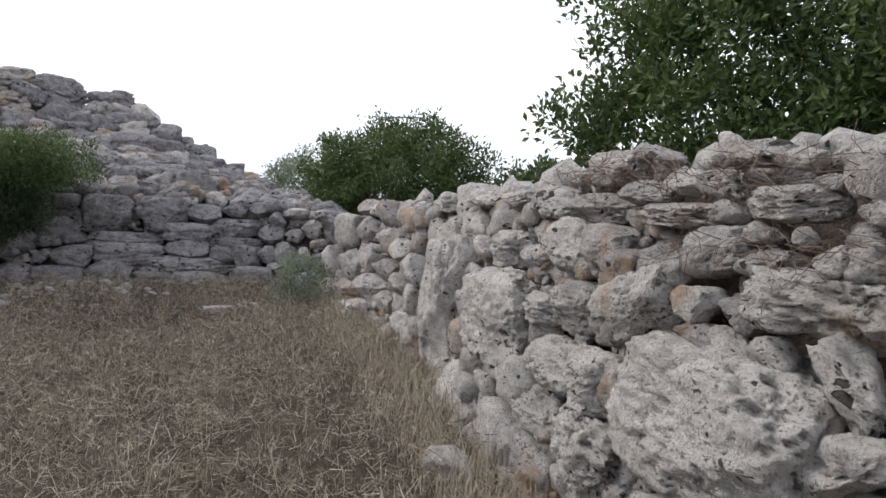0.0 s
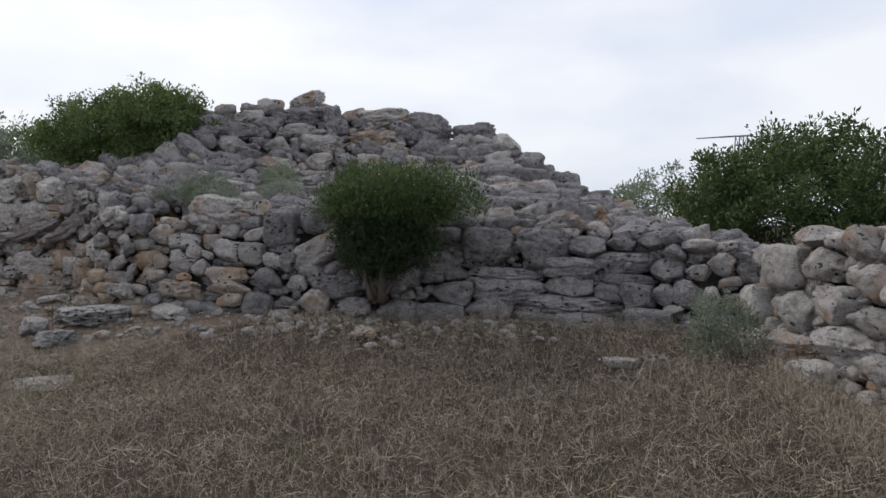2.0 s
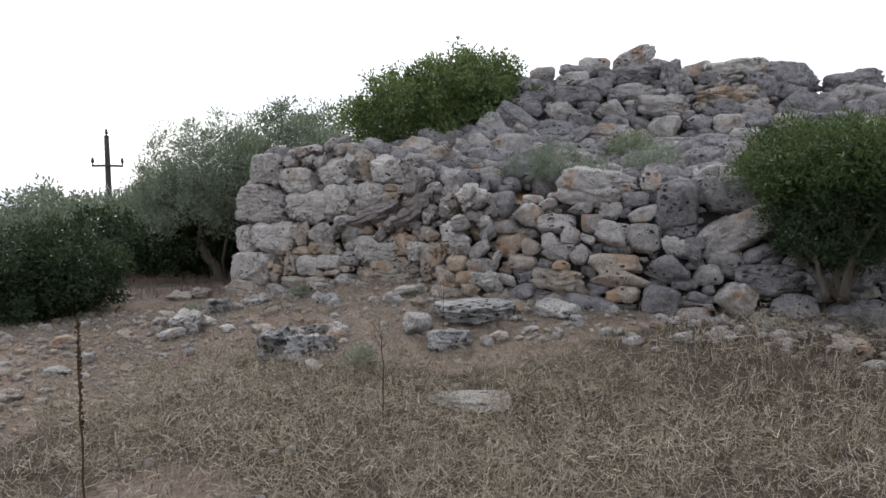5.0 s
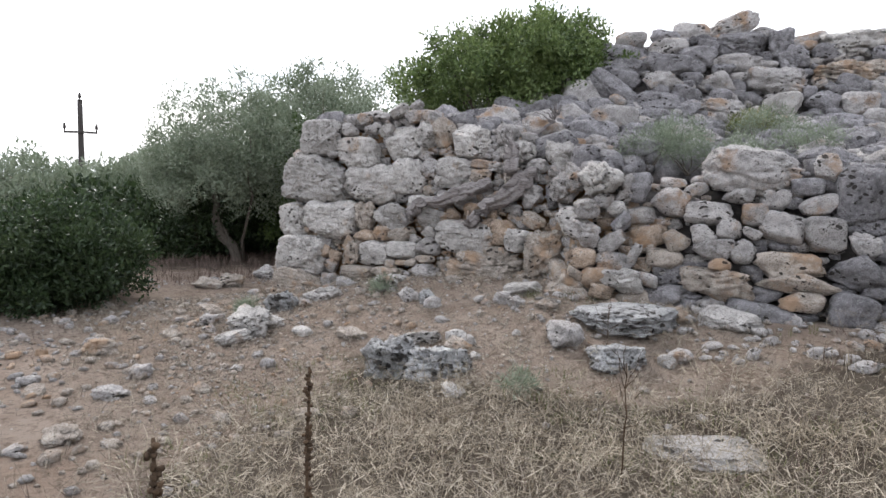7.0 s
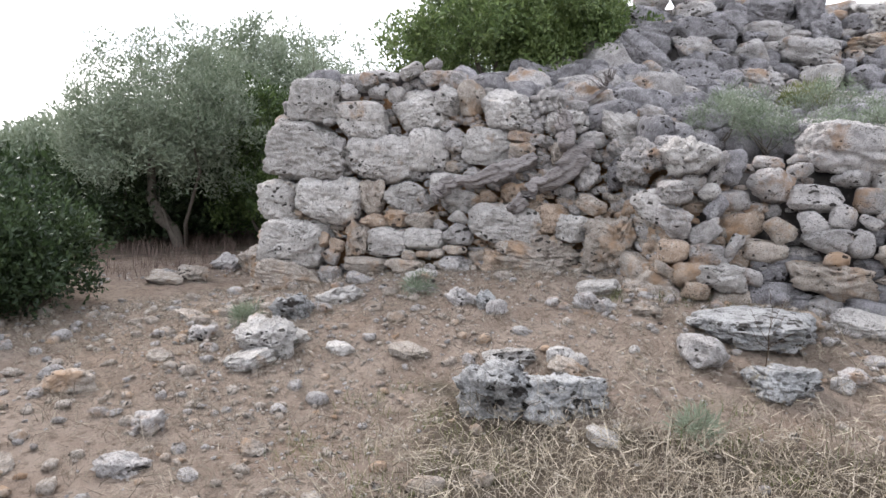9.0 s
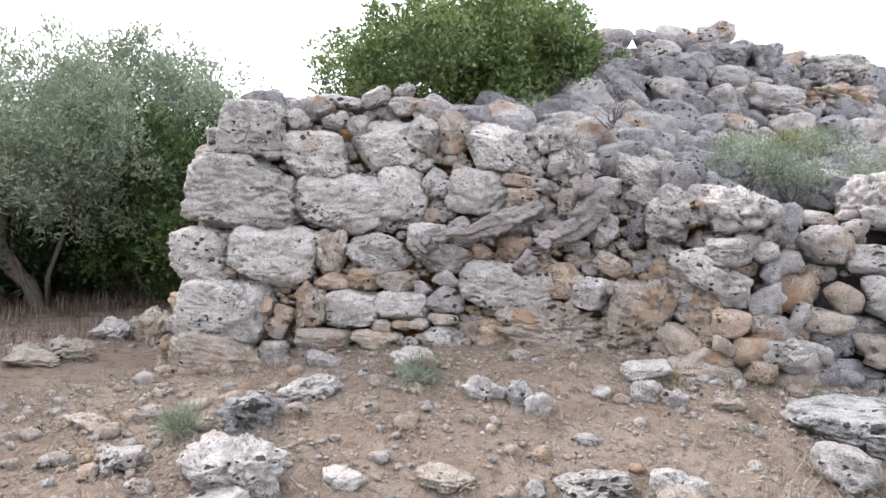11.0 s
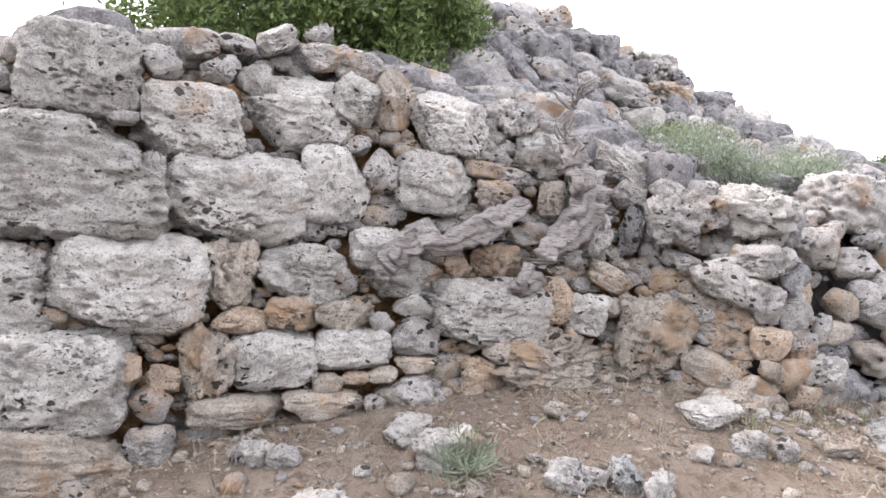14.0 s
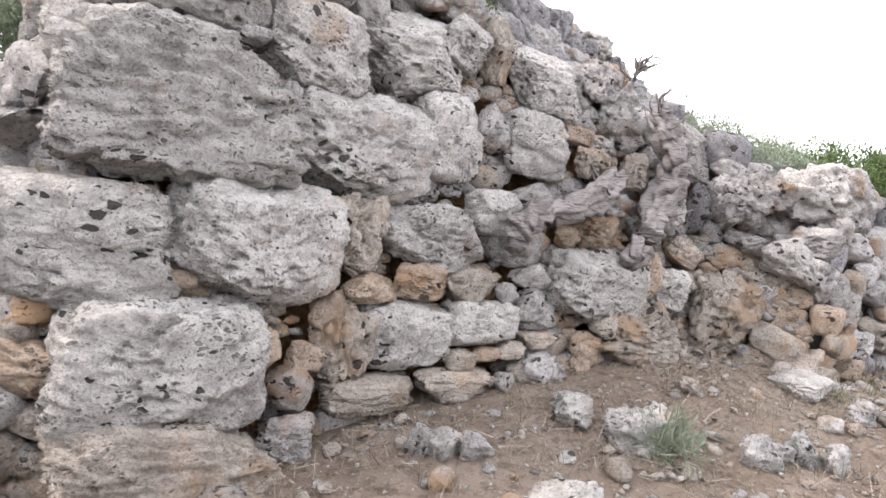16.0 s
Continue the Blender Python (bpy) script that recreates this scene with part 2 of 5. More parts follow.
# ---------------------------------------------------------------- mesh helpers
def mesh_of(name, verts, faces, material, smooth=True):
    me = bpy.data.meshes.new(name)
    co = np.asarray(verts, np.float32)
    if isinstance(faces, np.ndarray):
        n, k = faces.shape
        me.vertices.add(len(co))
        me.vertices.foreach_set("co", co.ravel())
        me.loops.add(n * k)
        me.loops.foreach_set("vertex_index", faces.astype(np.int32).ravel())
        me.polygons.add(n)
        me.polygons.foreach_set("loop_start", np.arange(0, n * k, k, dtype=np.int32))
    else:
        me.from_pydata([tuple(v) for v in co.tolist()], [], [tuple(int(i) for i in f) for f in faces])
    if material:
        me.materials.append(material)
    me.update(calc_edges=True)
    me.polygons.foreach_set("use_smooth", np.full(len(me.polygons), smooth, bool))
    return me


def part(name, me, parent, label="", kind=""):
    ob = new(name, me)
    ob.parent = parent
    return tagged(ob, label, "", "", kind)


def ico(sub):
    bm = bmesh.new()
    bmesh.ops.create_icosphere(bm, subdivisions=sub, radius=1.0)
    v = np.array([x.co[:] for x in bm.verts])
    f = np.array([[x.index for x in p.verts] for p in bm.faces])
    bm.free()
    return v, f


ICO = {k: ico(k) for k in (1, 2, 3, 4, 5, 6)}


def fbm(p, octaves):
    return noise.fractal(p, 0.9, 2.1, octaves)


def rock_mesh(seed, sub, boxy, facets, rough, strata, pits, least):
    """One rock in a box of side 1: a block cut by random planes, split along its beds, eroded and pitted."""
    rng = np.random.RandomState(seed)
    v, f = ICO[sub]
    v = v / ((np.abs(v) ** boxy).sum(1) ** (1 / boxy))[:, None]
    for _ in range(facets):
        n = rng.normal(size=3)
        n /= np.linalg.norm(n)
        reach = np.abs(v @ n).max()
        c = rng.uniform(least, least + 0.22) * reach
        over = np.maximum(0, v @ n - c)
        v = v - over[:, None] * n * 0.98
    off = Vector(rng.uniform(-50, 50, 3))
    out = np.empty_like(v)
    for i, p in enumerate(v):
        q = Vector(p)
        r = q.length
        d = rough * 0.20 * fbm(q * 1.0 + off, 3)
        if sub > 2:
            d += rough * 0.15 * (noise.ridged_multi_fractal(q * 2.2 + off, 0.8, 2.2, 4, 1.0, 2.0) - 0.9) * 0.6
        if strata and sub > 2:
            bed = noise.noise(Vector((q.x * 0.9, q.y * 0.9, q.z * 3.0 + 0.5 * noise.noise(q * 2.5))) + off)
            groove = max(0.0, 1 - abs(bed) * 7)
            open_ = max(0.0, min(1.0, 0.5 + 2.2 * noise.noise(q * 1.1 - off)))
            d -= strata * 0.15 * groove * open_
            d += strata * 0.05 * (1 if bed > 0 else -1) * open_
        if pits and sub > 3:
            for freq, depth, cut in ((3.1, 0.22, 0.34), (6.5, 0.13, 0.36)):
                c = noise.voronoi(Vector((q.x, q.y, q.z * 1.5)) * freq + off)[0][0]
                if c < cut and noise.noise(q * 1.7 + off * 0.5) > 0.02:
                    d -= pits * depth * (1 - (c / cut) ** 2) ** 0.5
        if sub > 3:
            d += rough * 0.055 * (noise.ridged_multi_fractal(q * 5.5 - off, 0.7, 2.2, 3, 1.0, 2.0) - 1.0)
        if sub > 4:
            d += rough * 0.06 * fbm(q * 9 + off, 4)
        out[i] = p * (1 + d / max(r, 0.3) * 0.9)
    lo, hi = np.percentile(out, 1.5, axis=0), np.percentile(out, 98.5, axis=0)
    out = (out - (lo + hi) / 2) / (hi - lo)
    return out, f


# block, bedded slab, boulder, eroded: squareness, cuts, roughness, beds, pits, least cut
ROCK_KINDS = {"b": (5.0, 7, 0.62, 0.22, 0.9, 0.74), "s": (3.8, 8, 0.75, 0.7, 0.6, 0.66), "r": (3.0, 13, 0.8, 0.05, 0.9, 0.58), "j": (3.4, 11, 1.6, 0.35, 1.8, 0.54)}
ROCKS = {}
for tier, sub, count in (("hero", 6, 3), ("large", 5, 4), ("mid", 4, 5), ("small", 3, 4), ("pebble", 2, 2), ("grit", 1, 2)):
    ROCKS[tier] = [rock_mesh(1000 + 37 * k + 911 * i + sub, sub, *ROCK_KINDS[kind]) for i, kind in enumerate("bsrj") for k in range(count)]
ROCK_DATA = {}


def rock_data(tier, k, material):
    k %= len(ROCKS[tier])
    key = (tier, k, material.name)
    if key not in ROCK_DATA:
        ROCK_DATA[key] = mesh_of("stone", *ROCKS[tier][k], material)
    return ROCK_DATA[key]


def smooth01(x):
    x = np.clip(x, 0, 1)
    return x * x * (3 - 2 * x)


# ---------------------------------------------------------------- plan of the walls: foot, (shoulder), crest
# the tower's ring wall with the projecting pier, from the corner with the field wall to behind the pier
RING_FOOT = [(-4.5, 7.25, 0.30), (-5.98, 6.95, 0.30), (-6.9, 6.25, 0.28), (-7.68, 5.48, 0.27), (-8.76, 4.29, 0.32), (-9.4, 3.72, 0.36), (-10.15, 3.2, 0.40),
             (-10.75, 2.62, 0.40), (-11.3, 2.75, 0.45), (-11.85, 2.42, 0.45), (-12.4, 2.08, 0.42), (-13.1, 1.62, 0.28), (-13.7, 1.08, 0.08), (-14.28, 1.0, 0.0),
             (-14.8, 1.75, -0.02), (-15.15, 2.85, -0.02), (-15.4, 4.6, -0.02)]
RING_CREST = [(-4.6, 7.5, 1.22), (-6.2, 7.35, 1.30), (-7.15, 6.65, 1.45), (-7.95, 5.85, 1.50), (-9.15, 4.75, 1.50), (-9.8, 4.15, 1.58), (-10.45, 3.45, 1.42),
              (-10.85, 3.1, 1.55), (-11.45, 3.2, 1.75), (-12.0, 2.95, 1.92), (-12.55, 2.62, 2.05), (-13.3, 2.2, 2.18), (-13.85, 1.52, 2.10), (-14.3, 1.45, 2.08),
              (-14.66, 2.05, 2.05), (-14.95, 3.1, 2.05), (-15.2, 4.7, 2.05)]
# the heap above it: shoulder line and ridge
HEAP_FOOT = [(-5.0, 7.7, 1.15), (-6.2, 7.45, 1.30), (-7.15, 6.75, 1.45), (-7.95, 5.95, 1.50), (-9.15, 4.85, 1.50), (-9.9, 4.3, 1.58), (-10.7, 4.1, 1.60), (-11.5, 3.7, 1.85), (-12.1, 3.2, 1.95), (-13.2, 2.7, 2.1)]
HEAP_MID = [(-5.9, 8.6, 1.2), (-7.0, 8.7, 1.45), (-7.9, 8.3, 1.80), (-8.9, 7.7, 2.05), (-9.9, 7.1, 2.05), (-10.7, 6.4, 2.05), (-11.4, 5.9, 2.10), (-11.7, 4.9, 2.15), (-12.4, 4.2, 2.3), (-13.6, 3.6, 2.3)]
HEAP_RIDGE = [(-6.6, 10.6, 1.05), (-7.7, 10.2, 1.45), (-8.8, 9.7, 2.0), (-9.75, 9.1, 2.76), (-10.75, 8.7, 3.0), (-11.25, 7.5, 3.22), (-12.2, 6.7, 3.45), (-12.6, 5.9, 3.38), (-13.2, 5.3, 3.32), (-14.4, 5.2, 2.6)]
# the field wall from beside the start to the corner
FIELD_FOOT = [(1.6, -0.4, 0.05), (0.75, 0.9, 0.06), (0.1, 1.75, 0.08), (-0.5, 2.45, 0.12), (-1.45, 3.65, 0.14), (-2.5, 5.15, 0.16), (-3.75, 6.25, 0.20), (-4.7, 7.1, 0.26)]
FIELD_CREST = [(1.85, -0.25, 1.60), (1.05, 1.1, 1.62), (0.38, 2.0, 1.66), (-0.25, 2.75, 1.70), (-1.2, 4.0, 1.60), (-2.4, 5.55, 1.46), (-3.55, 6.55, 1.42), (-4.6, 7.4, 1.2)]

FEET = [np.array(RING_FOOT), np.array(FIELD_FOOT)]


def foot_distance(x, y):
    """Distance to the nearest wall foot, and the foot's height there."""
    best, height = np.full(np.shape(x), 1e9), np.zeros(np.shape(x))
    for line in FEET:
        for a, b in zip(line[:-1], line[1:]):
            ab = b[:2] - a[:2]
            k = np.clip(((x - a[0]) * ab[0] + (y - a[1]) * ab[1]) / (ab @ ab), 0, 1)
            d = np.hypot(x - a[0] - k * ab[0], y - a[1] - k * ab[1])
            z = a[2] + k * (b[2] - a[2])
            near = d < best
            best, height = np.where(near, d, best), np.where(near, z, height)
    return best, height


def ground_z(x, y):
    x, y = np.asarray(x, float), np.asarray(y, float)
    d, h = foot_distance(x, y)
    z = (h + 0.03) * smooth01(1 - d / 2.6)
    z = z + 0.02 * np.sin(1.7 * x + 0.6 * y) * np.sin(1.3 * y - 0.4 * x) + 0.012 * np.sin(4.1 * x + 2 * np.sin(2.2 * y)) * np.sin(3.7 * y)
    return z


def bare_share(x, y):
    """1 on trodden and washed-out soil, 0 in the grass."""
    d, _ = foot_distance(x, y)
    left = smooth01((-7.9 - 0.9 * np.clip(y + 1.2, -1, 3) - x) / 2.0)
    apron = smooth01((-7.9 - x) / 1.5) * smooth01((2.3 - d) / 0.9)
    left = left * smooth01((y + 4.0 + 0.8 * np.sin(0.9 * x)) / 2.2)
    patch = 0.8 * np.exp(-((x + 7.4) ** 2 / 0.9 + (y + 0.35) ** 2 / 0.4))
    return np.maximum(np.maximum(left * smooth01((x + 19) / 4), apron), patch)


def axis(parts):
    return np.unique(np.round(np.concatenate([np.arange(a, b, s) for a, b, s in parts]), 4))


gx = axis([(-600, -60, 60), (-60, -22, 4), (-22, -16, 0.4), (-16, 2, 0.11), (2, 8, 0.5), (8, 60, 5), (60, 601, 60)])
gy = axis([(-600, -60, 60), (-60, -6, 4), (-6, -2.2, 0.3), (-2.2, 8, 0.11), (8, 20, 0.6), (20, 60, 4), (60, 601, 60)])
GX, GY = np.meshgrid(gx, gy)
GZ = ground_z(GX, GY)
nx, ny = len(gx), len(gy)
idx = np.arange(nx * ny).reshape(ny, nx)
quads = np.stack([idx[:-1, :-1], idx[:-1, 1:], idx[1:, 1:], idx[1:, :-1]], -1).reshape(-1, 4)
ground_mesh = mesh_of("ground", np.stack([GX, GY, GZ], -1).reshape(-1, 3), quads, GROUND)
bare_attr = ground_mesh.attributes.new("bare", "FLOAT", "POINT")
bare_attr.data.foreach_set("value", bare_share(GX, GY).reshape(-1).astype(np.float32))
tagged(new("ground", ground_mesh), "dry grey-brown field with a bare stony track", "ground", "", "structure")


# ---------------------------------------------------------------- walls of piled stones
class Sheet:
    """A wall's face: rows of posts, each row one line from foot to crest."""

    def __init__(self, rows):
        self.p = np.array(rows, float)
        self.m, self.n = self.p.shape[0] - 1, self.p.shape[1] - 1

    def at(self, u, v):
        i, j = min(int(u), self.n - 1), min(int(v), self.m - 1)
        a, b = u - i, v - j
        p = self.p
        return (p[j, i] * (1 - a) + p[j, i + 1] * a) * (1 - b) + (p[j + 1, i] * (1 - a) + p[j + 1, i + 1] * a) * b

    def axes(self, u, v):
        """Along the wall, outward and up, all square to one another and upright."""
        e = 0.35
        along = self.at(min(u + e, self.n), v) - self.at(max(u - e, 0), v)
        along[2] = 0
        along /= np.linalg.norm(along)
        up = self.at(u, min(v + 0.1, self.m)) - self.at(u, max(v - 0.1, 0))
        out = np.array([along[1], -along[0], 0.0])
        if np.dot(out, up) > 0.02:
            out = -out
        return along, out, up / np.linalg.norm(up)

    def core(self, name, material, inset, extra):
        """The rough body behind the stones; extra rows close it over the top and down the back."""
        rows = np.concatenate([self.p, np.array(extra, float)]) if len(extra) else self.p
        m, n = rows.shape[0] - 1, rows.shape[1] - 1
        us, vs = np.linspace(0, n, n * 7 + 1), np.linspace(0, m, m * 9 + 1)
        full = Sheet(rows)
        verts = []
        for v in vs:
            for u in us:
                q = full.at(u, v)
                _, out, _ = self.axes(min(u, self.n - 1e-4), min(v, self.m - 1e-4))
                w = Vector(q * 3.1)
                q = q - out * inset + out * 0.09 * noise.noise(w) + np.array([0, 0, 0.07 * noise.noise(w * 1.7) - inset * 0.5 * min(1, v)])
                verts.append(q)
        k = np.arange(len(verts)).reshape(len(vs), len(us))
        faces = np.stack([k[:-1, :-1], k[:-1, 1:], k[1:, 1:], k[1:, :-1]], -1).reshape(-1, 4)
        return mesh_of(name, verts, faces, material)


class Pile:
    """Stones laid on a sheet: given ones first, then ever smaller ones in the room that is left."""

    def __init__(self, wall, sheet, seed):
        self.wall, self.sheet, self.rng = wall, sheet, np.random.RandomState(seed)
        self.pos, self.half, self.count, self.loose = [], [], 0, []

    def lay(self, p, along, out, w, h, d, roll, tier, k, material, grow=1.0):
        turn = Matrix((along, out, np.cross(along, out))).transposed()
        if turn.determinant() < 0:
            turn = Matrix((-np.asarray(along), out, np.cross(-np.asarray(along), out))).transposed()
        tip = 0.35 if grow < 1.02 else 1.0
        spin = Euler((radians(self.rng.uniform(-9, 9) * tip), radians(roll), radians(self.rng.uniform(-12, 12) * tip))).to_matrix()
        m = Matrix.Translation(Vector(p)) @ (turn @ spin).to_4x4() @ Matrix.Diagonal((w * grow, d * grow, h * grow, 1))
        self.pos.append(np.array(p))
        self.half.append((w / 2, h / 2))
        if tier == "loose":
            self.loose.append((m, k, material))
            return
        ob = new("stone", rock_data(tier, k, material))
        ob.parent = self.wall
        ob.matrix_local = m
        self.count += 1

    def given(self, x, y, z, w, h, roll, kind, k, material, tier):
        """A stone known by its middle, width, height, lean and kind."""
        best = min(((u, v) for u in np.linspace(0, self.sheet.n, self.sheet.n * 6 + 1) for v in np.linspace(0, self.sheet.m, 5 * self.sheet.m)),
                   key=lambda uv: np.sum((self.sheet.at(*uv) - (x, y, z)) ** 2))
        along, out, _ = self.sheet.axes(min(best[0], self.sheet.n - 1e-4), min(best[1], self.sheet.m - 1e-4))
        d = 0.8 * (w * h) ** 0.5
        p = np.array((x, y, z)) - out * d * 0.3
        each = len(ROCKS[tier]) // 4
        self.lay(p, along, out, w * 0.99, h * 0.99, d, roll, tier, "bsrj".index(kind) * each + k % each, material, 1.0)

    def fill(self, sizes, material_of, u_range=None, v_range=None, tiers=("mid", "small"), cut=0.0, limit=290, flat=0.62, room=0.74, coarse=0.22, kinds="rrsbj"):
        """sizes: (tries, least width, greatest width). Stones under cut go to the joined rest."""
        rng, sh = self.rng, self.sheet
        u0, u1 = u_range or (0, sh.n)
        v0, v1 = v_range or (0, sh.m)
        for tries, lo, hi in sizes:
            for _ in range(tries):
                u, v = rng.uniform(u0, u1 - 1e-3), rng.uniform(v0, v1 - 1e-3)
                w = rng.uniform(lo, hi)
                h = w * rng.uniform(flat - 0.18, flat + 0.2)
                p = sh.at(u, v)
                along, out, up = sh.axes(u, v)
                if self.pos:
                    q = np.array(self.pos) - p
                    hw = np.array(self.half)
                    s = np.abs(q @ along) / (hw[:, 0] + w / 2)
                    t = np.sqrt(np.maximum(0, (q * q).sum(1) - (q @ along) ** 2)) / (hw[:, 1] + h / 2)
                    if ((s ** 2.6 + t ** 2.6) < room).any():
                        continue
                d = (w * h) ** 0.5 * rng.uniform(0.7, 0.95)
                tier = "loose" if (w < cut or self.count >= limit) else (tiers[0] if w > coarse else tiers[1])
                each = 2 if tier == "loose" else len(ROCKS[tier]) // 4
                lift = rng.uniform(-0.05, 0.05) * w / 0.3 - (0.07 if w < 0.2 else 0.02)
                self.lay(p - out * (d * 0.22 - lift), along, out, w, h, d, rng.normal(0, 9), tier, "bsrj".index(kinds[rng.randint(len(kinds))]) * each + rng.randint(each), material_of(p, rng), 1.04)

    def finish(self, tier="pebble"):
        """Join the small rest into one mesh a material."""
        by = {}
        for m, k, mat in self.loose:
            by.setdefault(mat.name, []).append((m, k, mat))
        for group in by.values():
            joined_stones("small_stones", [(m, k) for m, k, _ in group], group[0][2], self.wall, tier)


def joined_stones(name, placed, material, parent, tier):
    verts, faces, base = [], [], 0
    for m, k in placed:
        v, f = ROCKS[tier][k % len(ROCKS[tier])]
        a = np.array(m)
        verts.append(v @ a[:3, :3].T + a[:3, 3])
        faces.append(f + base)
        base += len(v)
    ob = part(name, mesh_of(name, np.concatenate(verts), np.concatenate(faces), material), parent, "small wedge stones between the blocks", "stuff")
    return ob


def tone_ring(p, rng):
    """Earth-stained low in the pier, grey crust elsewhere."""
    if p[0] < -10.2 and p[2] < 1.15:
        return (LIMESTONE_OCHRE, LIMESTONE_WARM, LIMESTONE_WARM, LIMESTONE)[rng.randint(4)]
    if p[0] < -10.2:
        return LIMESTONE if rng.rand() < 0.9 else LIMESTONE_WARM
    return LIMESTONE_GREY if rng.rand() < 0.7 else LIMESTONE


def tone_heap(p, rng):
    return LIMESTONE_GREY if rng.rand() < 0.65 else LIMESTONE


def tone_field(p, rng):
    return LIMESTONE_PALE if rng.rand() < 0.55 else (LIMESTONE if rng.rand() < 0.85 else LIMESTONE_WARM)


ring_sheet = Sheet([RING_FOOT[:8], RING_CREST[:8]])
pier_sheet = Sheet([RING_FOOT[7:], RING_CREST[7:]])
heap_sheet = Sheet([HEAP_FOOT, HEAP_MID, HEAP_RIDGE])
field_sheet = Sheet([FIELD_FOOT, FIELD_CREST])


def shifted_in(line):
    return [(x + 0.1, y + 0.08, z) for x, y, z in line]


ring_back = [(x + 0.3 * (-11.5 - x), y + 0.45 * (8.5 - y), z - 0.05) for x, y, z in RING_CREST]
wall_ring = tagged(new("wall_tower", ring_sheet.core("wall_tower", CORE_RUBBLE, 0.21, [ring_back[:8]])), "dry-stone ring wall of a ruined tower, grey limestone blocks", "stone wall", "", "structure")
wall_pier = tagged(new("wall_pier", pier_sheet.core("wall_pier", CORE_EARTH, 0.27, [ring_back[7:]])), "projecting dry-stone pier of large pitted blocks with ochre earth joints", "stone wall", "", "structure")
heap_back = [(x - 2.5, y + 2.8, 0.9) for x, y, z in HEAP_RIDGE]
heap_low = [(x - 4.5, y + 5, -0.2) for x, y, z in HEAP_RIDGE]
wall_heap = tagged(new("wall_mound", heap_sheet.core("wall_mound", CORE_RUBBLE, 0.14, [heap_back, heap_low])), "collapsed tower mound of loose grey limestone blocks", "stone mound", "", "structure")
field_back = [(x + 0.5, y + 0.38, z - 0.03) for x, y, z in FIELD_CREST]
field_low = [(x + 0.75, y + 0.58, 0.0) for x, y, z in FIELD_CREST]
wall_field = tagged(new("wall_field", field_sheet.core("wall_field", CORE_DUST, 0.2, [field_back, field_low])), "chest-high dry-stone field wall of pale limestone", "stone wall", "", "structure")

ring, heap, field = Pile(wall_ring, ring_sheet, 11), Pile(wall_heap, heap_sheet, 12), Pile(wall_field, field_sheet, 13)
pier = Pile(wall_pier, pier_sheet, 14)

# stones that can be told apart: middle, width, height, lean, kind, shape
pier.given(-13.79, 1.43, 1.91, 0.51, 0.43, 0, "b", 0, LIMESTONE_PALE, "hero")
pier.given(-13.44, 1.77, 1.73, 0.52, 0.37, 0, "b", 1, LIMESTONE_PALE, "hero")
pier.given(-13.05, 2.16, 1.84, 0.61, 0.40, 4, "r", 0, LIMESTONE_PALE, "hero")
pier.given(-12.84, 2.33, 1.93, 0.28, 0.26, -28, "r", 1, LIMESTONE_PALE, "large")
pier.given(-12.68, 2.45, 1.96, 0.27, 0.33, 0, "r", 2, LIMESTONE_WARM, "large")
pier.given(-12.36, 2.61, 1.85, 0.48, 0.37, -8, "r", 3, LIMESTONE_PALE, "hero")
pier.given(-13.77, 1.34, 1.42, 0.87, 0.54, 0, "s", 0, LIMESTONE_PALE, "hero")
pier.given(-13.49, 1.56, 1.41, 0.11, 0.31, -4, "s", 1, LIMESTONE, "large")
pier.given(-13.23, 1.85, 1.36, 0.71, 0.47, 0, "b", 2, LIMESTONE_PALE, "hero")
pier.given(-12.86, 2.14, 1.47, 0.37, 0.40, 0, "b", 3, LIMESTONE_PALE, "large")
pier.given(-12.67, 2.30, 1.56, 0.19, 0.23, 0, "r", 4, LIMESTONE, "large")
pier.given(-12.41, 2.44, 1.52, 0.44, 0.34, 0, "s", 2, LIMESTONE_PALE, "large")
pier.given(-14.07, 1.19, 0.92, 0.71, 0.43, 0, "b", 4, LIMESTONE_PALE, "hero")
pier.given(-13.48, 1.44, 0.96, 0.65, 0.47, 0, "b", 5, LIMESTONE_PALE, "hero")
pier.given(-13.70, 1.15, 0.54, 0.68, 0.47, 0, "b", 6, LIMESTONE_PALE, "hero")
pier.given(-13.63, 1.11, 0.20, 0.73, 0.40, 0, "s", 3, LIMESTONE_WARM, "hero")
pier.given(-13.21, 1.73, 1.01, 0.30, 0.32, 0, "j", 0, LIMESTONE_WARM, "large")
pier.given(-12.89, 1.95, 1.02, 0.48, 0.29, 6, "r", 5, LIMESTONE_PALE, "hero")
pier.given(-12.61, 2.17, 1.16, 0.30, 0.22, 0, "s", 4, LIMESTONE_PALE, "large")
pier.given(-12.47, 2.21, 1.02, 0.41, 0.21, 0, "r", 6, LIMESTONE_PALE, "large")
pier.given(-13.12, 1.74, 0.80, 0.26, 0.13, 0, "r", 0, LIMESTONE_OCHRE, "large")
pier.given(-12.91, 1.87, 0.84, 0.28, 0.16, 0, "r", 1, LIMESTONE_OCHRE, "large")
pier.given(-12.71, 1.99, 0.83, 0.30, 0.16, 8, "s", 5, LIMESTONE_WARM, "large")
pier.given(-12.54, 2.08, 0.80, 0.13, 0.11, 0, "r", 2, LIMESTONE, "mid")
pier.given(-12.42, 2.18, 0.88, 0.19, 0.13, 0, "r", 3, LIMESTONE_PALE, "mid")
pier.given(-13.18, 1.59, 0.62, 0.25, 0.32, 0, "j", 1, LIMESTONE_WARM, "large")
pier.given(-12.95, 1.77, 0.62, 0.41, 0.28, 8, "b", 0, LIMESTONE_PALE, "large")
